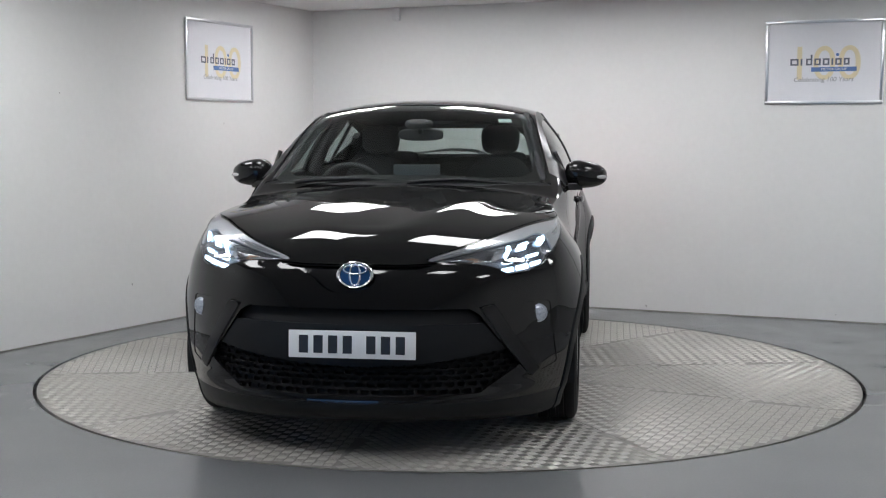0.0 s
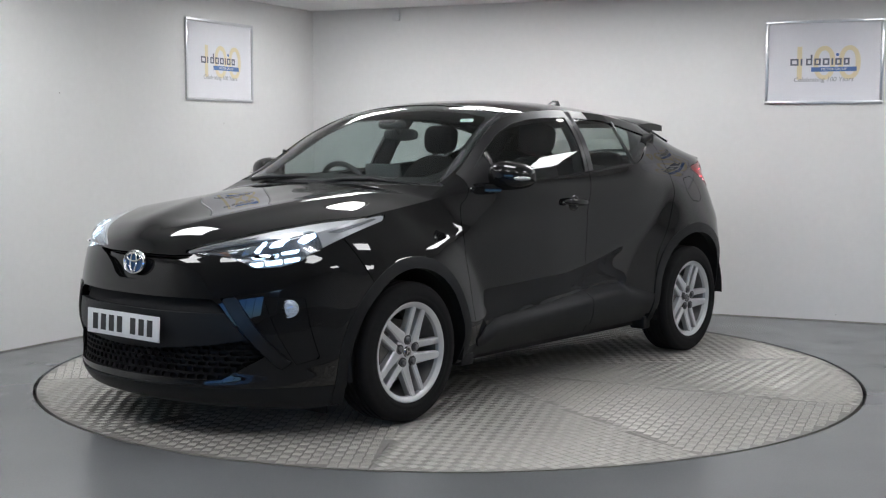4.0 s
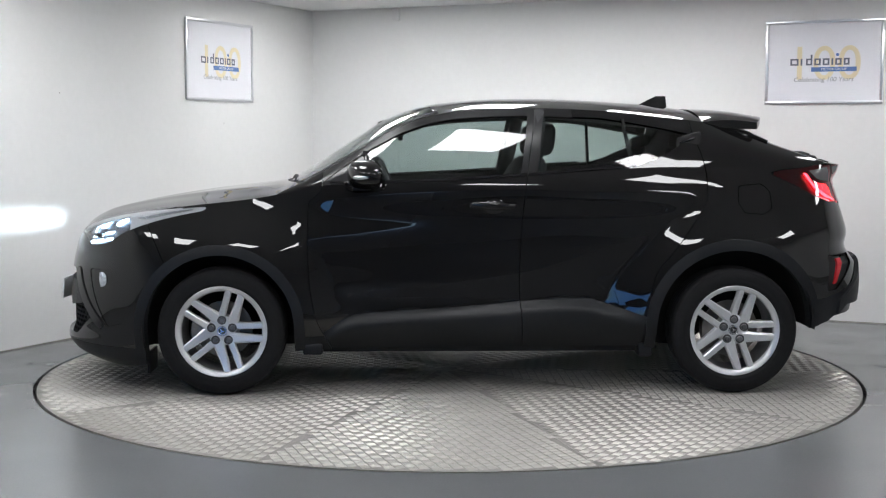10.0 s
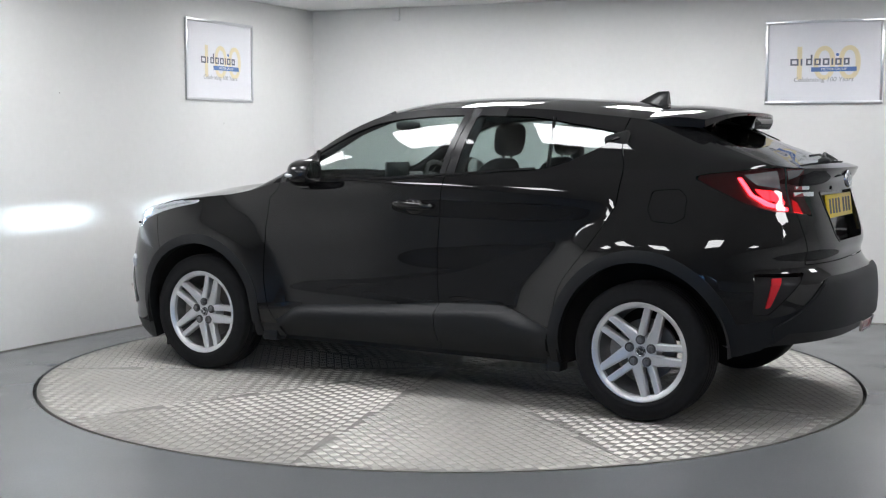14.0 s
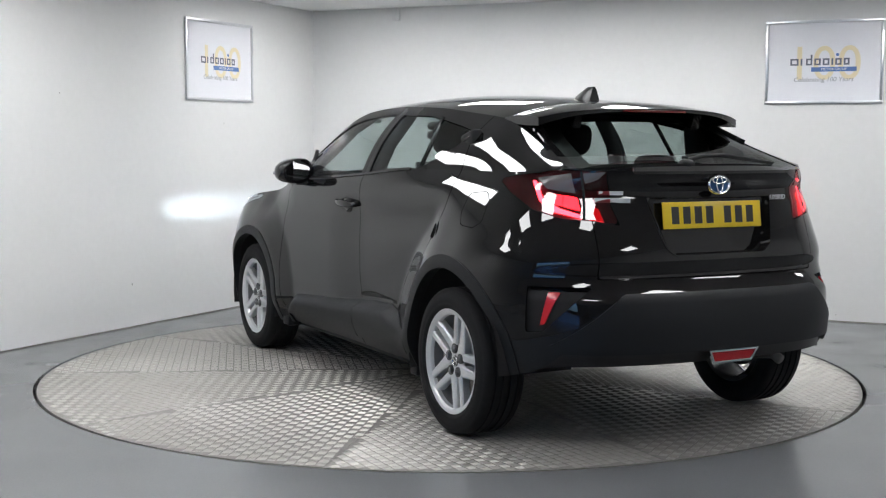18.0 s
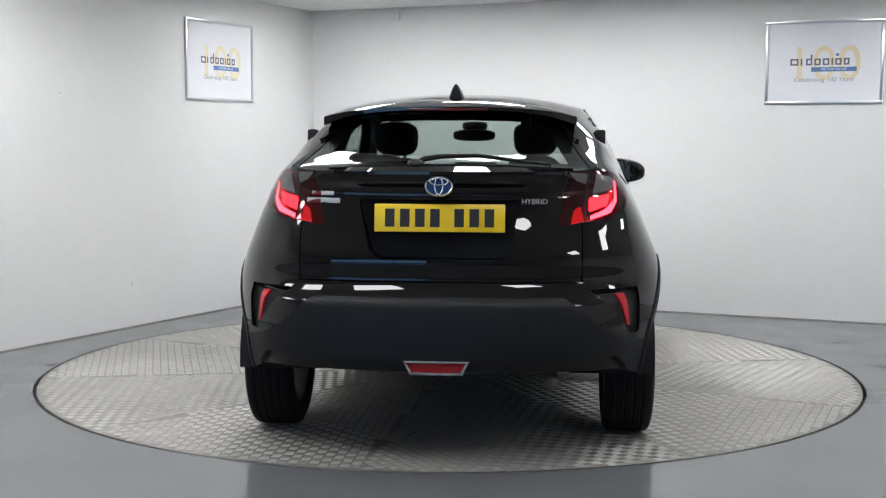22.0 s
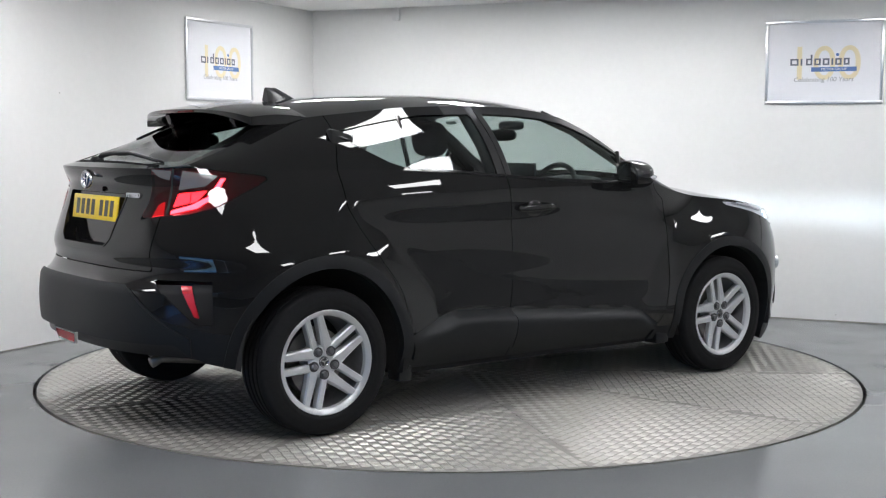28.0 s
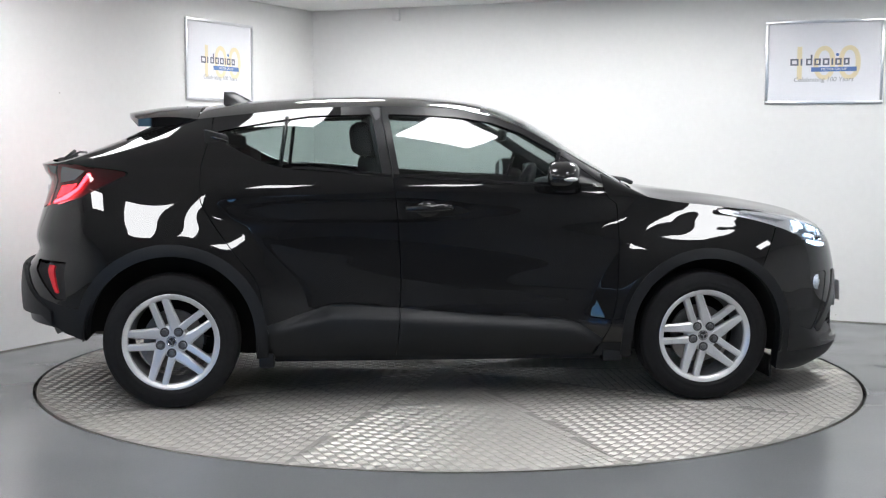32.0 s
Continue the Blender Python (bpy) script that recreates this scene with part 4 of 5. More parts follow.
def blob(cx, cy, cz, ax, ay, az, power=2.6, nu=28, nv=16, shape=None):
    """A rounded closed body; shape bends its points."""
    vs, fs = [], []

    def sgn(v, e):
        return math.copysign(abs(v) ** e, v)

    e = 2 / power
    for j in range(nv + 1):
        b = -math.pi / 2 + math.pi * j / nv
        for i in range(nu):
            a = 2 * math.pi * i / nu
            p = [ax * sgn(math.cos(b), e) * sgn(math.cos(a), e), ay * sgn(math.cos(b), e) * sgn(math.sin(a), e), az * sgn(math.sin(b), e)]
            if shape:
                p = shape(*p)
            vs.append((cx + p[0], cy + p[1], cz + p[2]))
    for j in range(nv):
        for i in range(nu):
            k = (i + 1) % nu
            fs.append((j * nu + i, j * nu + k, (j + 1) * nu + k, (j + 1) * nu + i))
    return vs, fs


for s in (1, -1):
    def housing(x, y, z):
        t = (y / 0.109 + 1) / 2          # 0 at the car, 1 at the tip
        f = 1 - 0.30 * t**2
        x2 = max(x * f, -0.052 - 0.012 * t) - 0.035 * t**2
        return (x2, y * s, z * (1 - 0.34 * t**2.2) - 0.012 * t)
    v, f = blob(0.580, s * 0.897, 1.130, 0.098, 0.109, 0.076, 2.9, shape=housing)
    m = part("door_mirror", mesh_of("door_mirror", v, f if s > 0 else [q[::-1] for q in f], PAINT), PAINT, car, "glossy black door mirror")
    bm = bmesh.new()
    bmesh.ops.create_circle(bm, cap_ends=True, radius=1.0, segments=28, matrix=Matrix.LocRotScale((0.511, s * 0.893, 1.127), Euler((0, radians(-90), radians(5 * s))), (0.057, 0.083, 1)))
    part("mirror_glass", bm_mesh(bm, "mirror_glass", MIRROR, 0), MIRROR, m)
    v, f = blob(0.585, s * 0.972, 1.113, 0.052, 0.034, 0.012, 2.4, 16, 8, lambda x, y, z: (x - 0.25 * y, y * s, z))
    part("side_indicator", mesh_of("side_indicator", v, f, INDICATOR), INDICATOR, m, "clear side indicator lens")
    bm = bmesh.new()
    prism(bm, [(0.53, 0.80), (0.69, 0.80), (0.64, 0.88), (0.55, 0.88)], 1.045, 1.085, Matrix.Diagonal((1, s, 1, 1)), 0.006)
    part("mirror_foot", bm_mesh(bm, "mirror_foot", GLOSS_BLACK), GLOSS_BLACK, m)
    # front door handle in its cup
    hy = float(side_width(np.array([-0.08]), np.array([0.965]))[0])
    v, f = blob(-0.078, s * (hy - 0.008), 0.966, 0.058, 0.019, 0.046, 2.2, 24, 12)
    cup = part("handle_cup", mesh_of("handle_cup", v, f, GLOSS_BLACK), GLOSS_BLACK, car)
    v, f = blob(-0.075, s * (hy + 0.031), 0.968, 0.118, 0.012, 0.018, 3.0, 32, 10, lambda x, y, z: (x, y - s * 0.9 * x * x, z + 0.05 * x))
    h = part("door_handle", mesh_of("door_handle", v, f if s > 0 else f, PAINT), PAINT, car, "glossy black door handle")
    for hx in (0.035, -0.178):
        v, f = blob(hx, s * (hy + 0.006), 0.966, 0.016, 0.018, 0.014, 2.4, 12, 8)
        part("handle_foot", mesh_of("handle_foot", v, f, PAINT), PAINT, h)
    # hidden rear door handle high in the pillar
    v, f = blob(-1.112, s * 0.664, 1.298, 0.060, 0.026, 0.038, 7.0, 24, 12, lambda x, y, z: (x, y - 0.0 * z, z - 0.28 * x))
    o = part("rear_handle_cup", mesh_of("rear_handle_cup", v, f, DARK), DARK, car)
    v, f = blob(-1.100, s * 0.684, 1.303, 0.045, 0.008, 0.009, 3.0, 20, 8, lambda x, y, z: (x, y, z - 0.28 * x))
    part("rear_door_handle", mesh_of("rear_door_handle", v, f, GLOSS_BLACK), GLOSS_BLACK, car)

# roof fin
vs, fs = [], []
for j in range(7):
    t = j / 6
    x0, x1 = -0.945 - 0.125 * t**1.1, -1.128 + 0.002 * t
    w = 0.034 * (1 - t) ** 0.7 + 0.005
    z = 1.490 + 0.067 * t
    for i in range(9):
        u = i / 8
        x = x0 + (x1 - x0) * u
        vs += [(x, w * math.sin(math.pi * min(1, 0.12 + 0.62 * u)), z), (x, -w * math.sin(math.pi * min(1, 0.12 + 0.62 * u)), z)]
for j in range(6):
    for i in range(8):
        o = 18 * j + 2 * i
        fs += [(o, o + 18, o + 20, o + 2), (o + 1, o + 3, o + 21, o + 19)]
    o = 18 * j
    fs += [(o, o + 1, o + 19, o + 18), (o + 16, o + 34, o + 35, o + 17)]
fs += [(108 + 2 * i, 109 + 2 * i, 111 + 2 * i, 110 + 2 * i) for i in range(8)]
part("roof_fin_aerial", flat_sharp(mesh_of("roof_fin_aerial", vs, fs, SATIN), 50), SATIN, car, "black shark-fin aerial")

# spoiler: a thin wing carried on from the roof
nx, ny = 16, 36
top, low = [], []
for j in range(ny + 1):
    y = -0.550 + 1.10 * j / ny
    q = (y / 0.550) ** 2
    q4 = q * q
    xt = -1.605 + 0.05 * q + 0.05 * q4
    zt = 1.441 - 0.012 * q - 0.030 * q4
    for i in range(nx + 1):
        t = i / nx
        x = -1.215 + (xt + 1.215) * t
        roof_z = 1.478 - (1.478 - 1.400) * abs(y / 0.54) ** 2.3
        z = roof_z + (zt - roof_z) * t + 0.012 * math.sin(math.pi * t)
        top.append((x, y, z + 0.004 * (1 - t)))
        low.append((x, y, z - 0.014 - 0.016 * math.sin(math.pi * t) - 0.022 * q4 * t))
vs, n = top + low, len(top)
fs = []
for j in range(ny):
    for i in range(nx):
        o = j * (nx + 1) + i
        fs += [(o, o + 1, o + nx + 2, o + nx + 1), (n + o, n + o + nx + 1, n + o + nx + 2, n + o + 1)]
    o = j * (nx + 1) + nx
    fs.append((o, n + o, n + o + nx + 1, o + nx + 1))
    o = j * (nx + 1)
    fs.append((o, o + nx + 1, n + o + nx + 1, n + o))
for j in (0, ny):
    for i in range(nx):
        o = j * (nx + 1) + i
        q = (o, n + o, n + o + 1, o + 1)
        fs.append(q if j else q[::-1])
bm = bmesh.new()
bv = [bm.verts.new(p) for p in vs]
for q in fs:
    bm.faces.new([bv[i] for i in q])
spoiler = part("roof_spoiler", bm_mesh(bm, "roof_spoiler", PAINT, 50), PAINT, car, "glossy black roof spoiler")
for s in (1, -1):
    bm = bmesh.new()
    prism(bm, [(-1.37, 1.385), (-1.47, 1.355), (-1.50, 1.425), (-1.38, 1.44)], -0.022, 0.022, Matrix.Translation((0, s * 0.33, 0)) @ Matrix.Rotation(radians(90), 4, "X"), 0.004)
    part("spoiler_support", bm_mesh(bm, "spoiler_support", GLOSS_BLACK), GLOSS_BLACK, spoiler)
HIGH_BRAKE = mat("dark_red_lamp", (0.10, 0.01, 0.012), 0.2)
bm = bmesh.new()
box(bm, -1.606, -1.594, -0.173, 0.173, 1.424, 1.434, 0.002)
tagged(part("high_brake_lamp", bm_mesh(bm, "high_brake_lamp", HIGH_BRAKE), HIGH_BRAKE, spoiler, "unlit dark red high brake lamp"))

# rear wiper
v1 = tube([(-1.955, 0.10, 1.200), (-1.945, 0.07, 1.222), (-1.93, 0.0, 1.234), (-1.90, -0.14, 1.238), (-1.895, -0.43, 1.203)], [0.012, 0.012, 0.010, 0.008, 0.005], 8)
v2 = tube([(-1.875, 0.06, 1.228), (-1.872, -0.15, 1.233), (-1.875, -0.44, 1.200)], 0.006, 6)
v3 = blob(-1.955, 0.10, 1.200, 0.03, 0.035, 0.022, 2.4, 16, 8)
part("rear_wiper", joined([v1, v2, v3], "rear_wiper", PLASTIC), PLASTIC, car, "black rear wiper arm")
# front wipers and cowl
for y0, y1, x1 in ((-0.55, 0.02, 0.985), (0.02, 0.56, 0.975)):
    a = tube([(1.00, y0, 1.085), (0.985, y0 + 0.1, 1.098), (0.965, (y0 + y1) / 2, 1.105), (0.955, y1, 1.098 - 0.03 * abs(y1))], [0.012, 0.011, 0.008, 0.006], 8)
    b = tube([(0.955, y0 + 0.06, 1.092), (0.935, (y0 + y1) / 2, 1.112), (0.94, y1 + 0.05, 1.105 - 0.04 * abs(y1))], 0.006, 6)
    part("windscreen_wiper", joined([a, b], "windscreen_wiper", PLASTIC), PLASTIC, car, "black windscreen wiper")


# ---- lamps ----
LED = mat("white_led", (0.9, 0.9, 0.9), 0.4, emit=(0.50, 0.74, 1.0), glow=9.0)
BEAM = mat("beam_led", (0.9, 0.9, 0.9), 0.4, emit=(0.74, 0.89, 1.0), glow=18000.0)
REFLECTOR = mat("lamp_chrome", (0.55, 0.57, 0.60), 0.16, 0.9)
LAMP_GREY = mat("lamp_grey_bezel", (0.50, 0.51, 0.53), 0.3, 0.4)
FOG_BOWL = mat("fog_lamp_bowl", (0.66, 0.70, 0.76), 0.2, 0.35, grain=0.4, grain_scale=120, bump=0.5, bump_scale=90)
AMBER = mat("amber_reflector", (0.40, 0.24, 0.16), 0.25, 0.4)
TAIL_GLOW = mat("red_led", (0.6, 0.05, 0.05), 0.4, emit=(1.0, 0.13, 0.16), glow=34.0)
TAIL_BLOCK = mat("red_led_block", (0.6, 0.05, 0.05), 0.4, emit=(1.0, 0.06, 0.075), glow=20.0)
CLEAR = mat("clear_grey_lens", (0.13, 0.115, 0.12), 0.2)
# the inner reflector's red shine is put in as a faint glow
TAIL_SOFT = mat("faint_red_glow", (0.5, 0.03, 0.04), 0.4, emit=(1.0, 0.04, 0.06), glow=0.9)
TAIL_BASE = mat("dark_red_housing", (0.014, 0.002, 0.003), 0.3)
SMOKE = mat("smoked_housing", (0.17, 0.18, 0.20), 0.2, 0.7)

BEAM_Y, BEAM_Z, BEAM_W, BEAM_H = 0.625, 0.802, 0.034, 0.0052
bx, by = belt(np.full(COLS, BEAM_Z))
BEAM_X = float(np.interp(BEAM_Y, by[:N_F], bx[:N_F])) - 0.008


def off_beam(surface):
    """The lamp's inner pieces leave the beam's way free."""
    return cut(surface, lambda x, y, z: np.maximum(np.abs(y - BEAM_Y) - BEAM_W - 0.002, np.abs(z - BEAM_Z) - BEAM_H - 0.002))[0]


HEAD_IN = off_beam(refine(refine(HEADLAMP)))
put("headlamp_housing", HEAD_IN, SMOKE, "", -0.018, 0.0)
# silver brow over the lamp, led blades inside it
brow_line = curve((-1.86, 0.805), (-1.80, 0.816), (-1.60, 0.846), (-1.37, 0.876), (-1.20, 0.895), (-1.07, 0.912), (-1.02, 0.89), (-0.99, 0.81), (-0.60, 0.80))
brow, _ = cut(HEADLAMP, lambda x, y, z: z - brow_line(y - x))
put("lamp_brow", brow, LAMP_GREY, "", -0.008, 0.008, "silver-grey lamp bezel")
LAMP_BITS = (
    ("lamp_strip", REFLECTOR, "bright chrome lamp strip", -0.004, ((-1.79, 0.822), (-1.59, 0.860), (-1.36, 0.885), (-1.60, 0.843))),
    ("lamp_strip", REFLECTOR, "bright chrome lamp strip", -0.006, ((-1.80, 0.811), (-1.67, 0.814), (-1.574, 0.801), (-1.67, 0.803))),
    ("lamp_strip", REFLECTOR, "bright chrome lamp strip", -0.004, ((-0.98, 0.900), (-0.68, 0.950), (-0.66, 0.944), (-0.90, 0.895))),
    ("lamp_reflector", REFLECTOR, "faceted chrome reflector", -0.012, ((-1.50, 0.800), (-1.46, 0.846), (-1.40, 0.855), (-1.43, 0.812))),
    ("lamp_divider", DARK, "", -0.010, ((-1.545, 0.795), (-1.500, 0.838), (-1.485, 0.836), (-1.525, 0.795))),
    ("front_indicator", AMBER, "amber indicator reflector", -0.012, ((-1.68, 0.815), (-1.62, 0.800), (-1.56, 0.800), (-1.60, 0.825))),
    ("led_blade", LED, "glowing white led blade", -0.010, ((-1.419, 0.818), (-1.368, 0.866), (-1.340, 0.869), (-1.394, 0.812))),
    ("led_blade", LED, "glowing white led blade", -0.010, ((-1.437, 0.800), (-1.267, 0.812), (-1.275, 0.800), (-1.423, 0.790))),
    ("led_blade", LED, "glowing white led blade", -0.010, ((-1.330, 0.838), (-1.295, 0.870), (-1.205, 0.884), (-1.250, 0.845))),
    ("led_blade", LED, "glowing white led blade", -0.010, ((-1.255, 0.820), (-1.140, 0.832), (-1.158, 0.817), (-1.250, 0.808))),
    ("led_blade", LED, "glowing white led blade", -0.010, ((-1.155, 0.864), (-1.105, 0.898), (-1.052, 0.903), (-1.040, 0.885), (-1.114, 0.855))),
    ("led_strip", LED, "glowing white led strip", -0.008, ((-1.455, 0.772), (-1.365, 0.780), (-1.365, 0.762), (-1.408, 0.757))),
    ("led_strip", LED, "glowing white led strip", -0.008, ((-1.350, 0.781), (-1.250, 0.790), (-1.250, 0.772), (-1.350, 0.764))),
    ("led_strip", LED, "glowing white led strip", -0.008, ((-1.235, 0.791), (-1.140, 0.799), (-1.145, 0.786), (-1.235, 0.775))),
)
for nm, m, words, lift, outline in LAMP_BITS:
    piece, _ = cut(HEAD_IN, polygon(outline, around_front, gz))
    put(nm, piece, m, "", lift, 0.0, words)
# low-beam projectors: a small led at the back of a dark tube
for s in (1, -1):
    cx, cy, cz = BEAM_X, s * BEAM_Y, BEAM_Z
    w, h, d = BEAM_W, BEAM_H, 0.080
    vs, fs = [], []
    for x in (cx - d, cx):
        vs += [(x, cy - w, cz - h), (x, cy + w, cz - h), (x, cy + w, cz + h), (x, cy - w, cz + h)]
    for i in range(4):
        j = (i + 1) % 4
        fs.append((i, j, 4 + j, 4 + i))
    fs.append((0, 1, 2, 3))
    part("projector_tube", mesh_of("projector_tube", vs, fs, DARK, False), DARK, car)
    x0 = cx - d + 0.002
    e = 0.015
    vs = [(x0, cy - e, cz - h), (x0, cy + e, cz - h), (x0, cy + e, cz + h), (x0, cy - e, cz + h)]
    part("projector_led", mesh_of("projector_led", vs, [(0, 1, 2, 3)], BEAM, False), BEAM, car, "lit low-beam projector")
    # fog lamp
    v, f = lathe([(0.0, 0.012), (0.012, 0.0115), (0.013, 0.009), (0.020, 0.0095), (0.030, 0.007), (0.034, 0.003), (0.034, 0.008), (0.038, 0.008), (0.040, -0.012)], 28)
    fog = part("fog_lamp", flat_sharp(mesh_of("fog_lamp", v, f, FOG_BOWL)), FOG_BOWL, car, "round clear front fog lamp")
    fog.matrix_basis = pose(1.938, s * 0.730, 0.580, 0, 0, -62 if s > 0 else -118)
    v, f = lathe([(0.0, 0.015), (0.018, 0.0138), (0.034, 0.009)], 28)
    part("fog_lens", mesh_of("fog_lens", v, f, LENS), LENS, fog)

put("tail_lamp_housing", tail, TAIL_BASE, "", -0.016, 0.0)
TAIL_BITS = (
    ("light_guide", TAIL_GLOW, "glowing red light guide", -0.004, ((-1.005, 1.135), (-1.06, 1.056), (-1.15, 1.010), (-1.32, 0.984), (-1.32, 0.998), (-1.19, 1.024), (-1.085, 1.062), (-1.03, 1.135))),
    ("brake_light", TAIL_BLOCK, "glowing red tail light", -0.010, ((-1.105, 1.085), (-1.20, 1.078), (-1.20, 1.034), (-1.160, 1.040))),
    ("brake_light", TAIL_BLOCK, "glowing red tail light", -0.010, ((-1.205, 1.078), (-1.285, 1.070), (-1.312, 1.016), (-1.205, 1.034))),
    ("inner_reflector", TAIL_SOFT, "red inner reflector with a faint added glow", -0.004, ((-1.364, 1.038), (-1.410, 1.022), (-1.450, 0.966), (-1.364, 0.975))),
    ("reversing_lamp", CLEAR, "clear grey reversing lamp lens", 0.006, ((-1.045, 1.143), (-1.250, 1.165), (-1.275, 1.082), (-1.11, 1.100))),
    ("reversing_lamp", CLEAR, "clear grey reversing lamp lens", 0.006, ((-1.318, 1.165), (-1.45, 1.172), (-1.40, 1.140), (-1.330, 1.126))),
    ("lamp_divider", DARK, "", 0.005, ((-1.300, 1.19), (-1.312, 1.19), (-1.345, 0.96), (-1.330, 0.96))),
)
fine_tail = refine(refine(tail))
for nm, m, words, lift, outline in TAIL_BITS:
    piece, _ = cut(fine_tail, polygon(outline, around_rear, gz))
    put(nm, piece, m, "", lift, 0.0, words)

# ---- plates, emblems, rear details ----
PLATE_W = mat("white_plate", (0.78, 0.79, 0.80), 0.3, grain=0.02)
PLATE_Y = mat("yellow_plate", (0.78, 0.55, 0.02), 0.3, grain=0.02)
INK = mat("black_plate_ink", (0.02, 0.02, 0.022), 0.4)
BADGE = mat("silver_badge", (0.66, 0.67, 0.69), 0.3, 0.4)
BLUE = mat("dark_blue_emblem", (0.03, 0.09, 0.22), 0.15, 0.3)


def number_plate(m, face, label):
    """A plate facing +x at its own place; its writing is plain bars."""
    bm = bmesh.new()
    box(bm, 0.0, 0.008, -0.26, 0.26, -0.0555, 0.0555, 0.002)
    p = part("number_plate", bm_mesh(bm, "number_plate", face), face, car, label)
    p.matrix_basis = m
    bar = None
    for k in range(7):
        y = -0.198 + 0.060 * k + (0.036 if k > 3 else 0.0)
        if bar is None:
            bm = bmesh.new()
            box(bm, 0.008, 0.0088, -0.019, 0.019, -0.036, 0.036)
            bar = bm_mesh(bm, "plate_bar", INK, 0)
        o = part("plate_bar", bar, INK, p)
        o.location = (0, y, 0)
    return p


number_plate(pose(2.256, 0, 0.478, 0, -3, 0), PLATE_W, "white number plate with black characters")
number_plate(pose(-2.004, 0, 0.990, 0, -7, 180), PLATE_Y, "yellow number plate with black characters")


def emblem(m, a, b):
    """An oval chrome badge with a dark blue ground, facing +x."""
    v, f = [], []
    n, prof = 40, [(0.80, 0.002), (0.84, 0.008), (0.93, 0.010), (1.0, 0.006), (1.0, -0.004)]
    for i in range(n):
        t = 2 * math.pi * i / n
        v += [(h, a * r * math.cos(t), b * r * math.sin(t)) for r, h in prof]
        j = (i + 1) % n
        f += [(5 * i + k, 5 * i + k + 1, 5 * j + k + 1, 5 * j + k)[::-1] for k in range(4)]
    o = part("emblem", flat_sharp(mesh_of("emblem", v, f, CHROME), 50), CHROME, car, "oval chrome emblem")
    o.matrix_basis = m
    v = [(0.002, 0, 0)] + [(0.002, a * 0.83 * math.cos(2 * math.pi * i / n), b * 0.83 * math.sin(2 * math.pi * i / n)) for i in range(n)]
    part("emblem_ground", mesh_of("emblem_ground", v, [(0, 1 + i, 1 + (i + 1) % n) for i in range(n)], BLUE, False), BLUE, o)
    for ry, rz, up in ((0.28, 0.78, 0.0), (0.62, 0.32, 0.40)):
        loop = [(0.006, a * ry * math.cos(t), b * (up + rz * math.sin(t))) for t in (2 * math.pi * i / 32 for i in range(33))]
        part("emblem_ring", joined([tube(loop, b * 0.085, 8)], "emblem_ring", CHROME), CHROME, o)
    return o


emblem(pose(2.190, 0, 0.752, 0, -8, 0), 0.076, 0.055)
emblem(pose(-2.044, 0, 1.118, 0, -6, 180), 0.058, 0.042)


def lettering(name, words, size, m, material, parent, depth=0.002, align="CENTER", shear=0.0, label=""):
    c = bpy.data.curves.new(name, "FONT")
    c.body, c.size, c.extrude, c.align_x, c.align_y, c.shear = words, size, depth, align, "CENTER", shear
    tmp = new(name, c)
    dg = bpy.context.evaluated_depsgraph_get()
    me = bpy.data.meshes.new_from_object(tmp.evaluated_get(dg))
    bpy.data.objects.remove(tmp)
    bpy.data.curves.remove(c)
    me.materials.clear()
    me.materials.append(material)
    o = part(name, me, material, parent, label)
    o.matrix_basis = m
    return o


def rear_x(y, z):
    x, w = belt(np.full(COLS, float(z)))
    return float(np.interp(abs(y), w[::-1][:N_R], x[::-1][:N_R]))


FACE_REAR = Matrix(((0, 0, -1, 0), (-1, 0, 0, 0), (0, 1, 0, 0), (0, 0, 0, 1)))
lettering("badge_word", "HYBRID", 0.030, Matrix.Translation((rear_x(0.374, 1.056) - 0.005, -0.374, 1.056)) @ FACE_REAR @ pose(0, 0, 0, 0, 9, 0), BADGE, car, 0.002, "CENTER", 0.15, "chrome badge lettering")
for k, (y0, y1, z0, z1) in enumerate(((0.525, 0.43, 1.077, 1.093), (0.545, 0.405, 1.046, 1.066))):
    bm = bmesh.new()
    x = rear_x((y0 + y1) / 2, (z0 + z1) / 2)
    prism(bm, [(rear_x(y1, z0) - 0.004, y1), (rear_x(y0, z0) - 0.004, y0), (rear_x(y0, z0) + 0.004, y0), (rear_x(y1, z0) + 0.004, y1)], z0, z1, None, 0.001)
    part("badge_bar", bm_mesh(bm, "badge_bar", BADGE), BADGE, car, "chrome badge")

# rear fog lamp in a chrome frame
out = [(-0.130, 0.029), (0.130, 0.029), (0.102, -0.029), (-0.102, -0.029)]
inn = [(-0.116, 0.021), (0.116, 0.021), (0.094, -0.020), (-0.094, -0.020)]
FOG_RED = mat("red_rear_fog_lens", (0.35, 0.015, 0.02), 0.15)
bm = bmesh.new()
ov = [[bm.verts.new((h, y, z)) for y, z in o] for o, h in ((out, 0.0), (out, 0.012), (inn, 0.012), (inn, 0.0))]
for a, b in zip(ov, ov[1:]):
    for i in range(4):
        bm.faces.new((a[i], a[(i + 1) % 4], b[(i + 1) % 4], b[i]))
fogf = part("rear_fog_frame", bm_mesh(bm, "rear_fog_frame", CHROME), CHROME, car, "chrome rear fog lamp frame")
fogf.matrix_basis = pose(-2.148, 0, 0.418, 0, 12, 180)
bm = bmesh.new()
prism(bm, inn, 0, 0.006, Matrix(((0, 0, 1, 0), (1, 0, 0, 0), (0, 1, 0, 0), (0, 0, 0, 1))))
part("rear_fog_lens", bm_mesh(bm, "rear_fog_lens", FOG_RED), FOG_RED, fogf, "red rear fog lens")

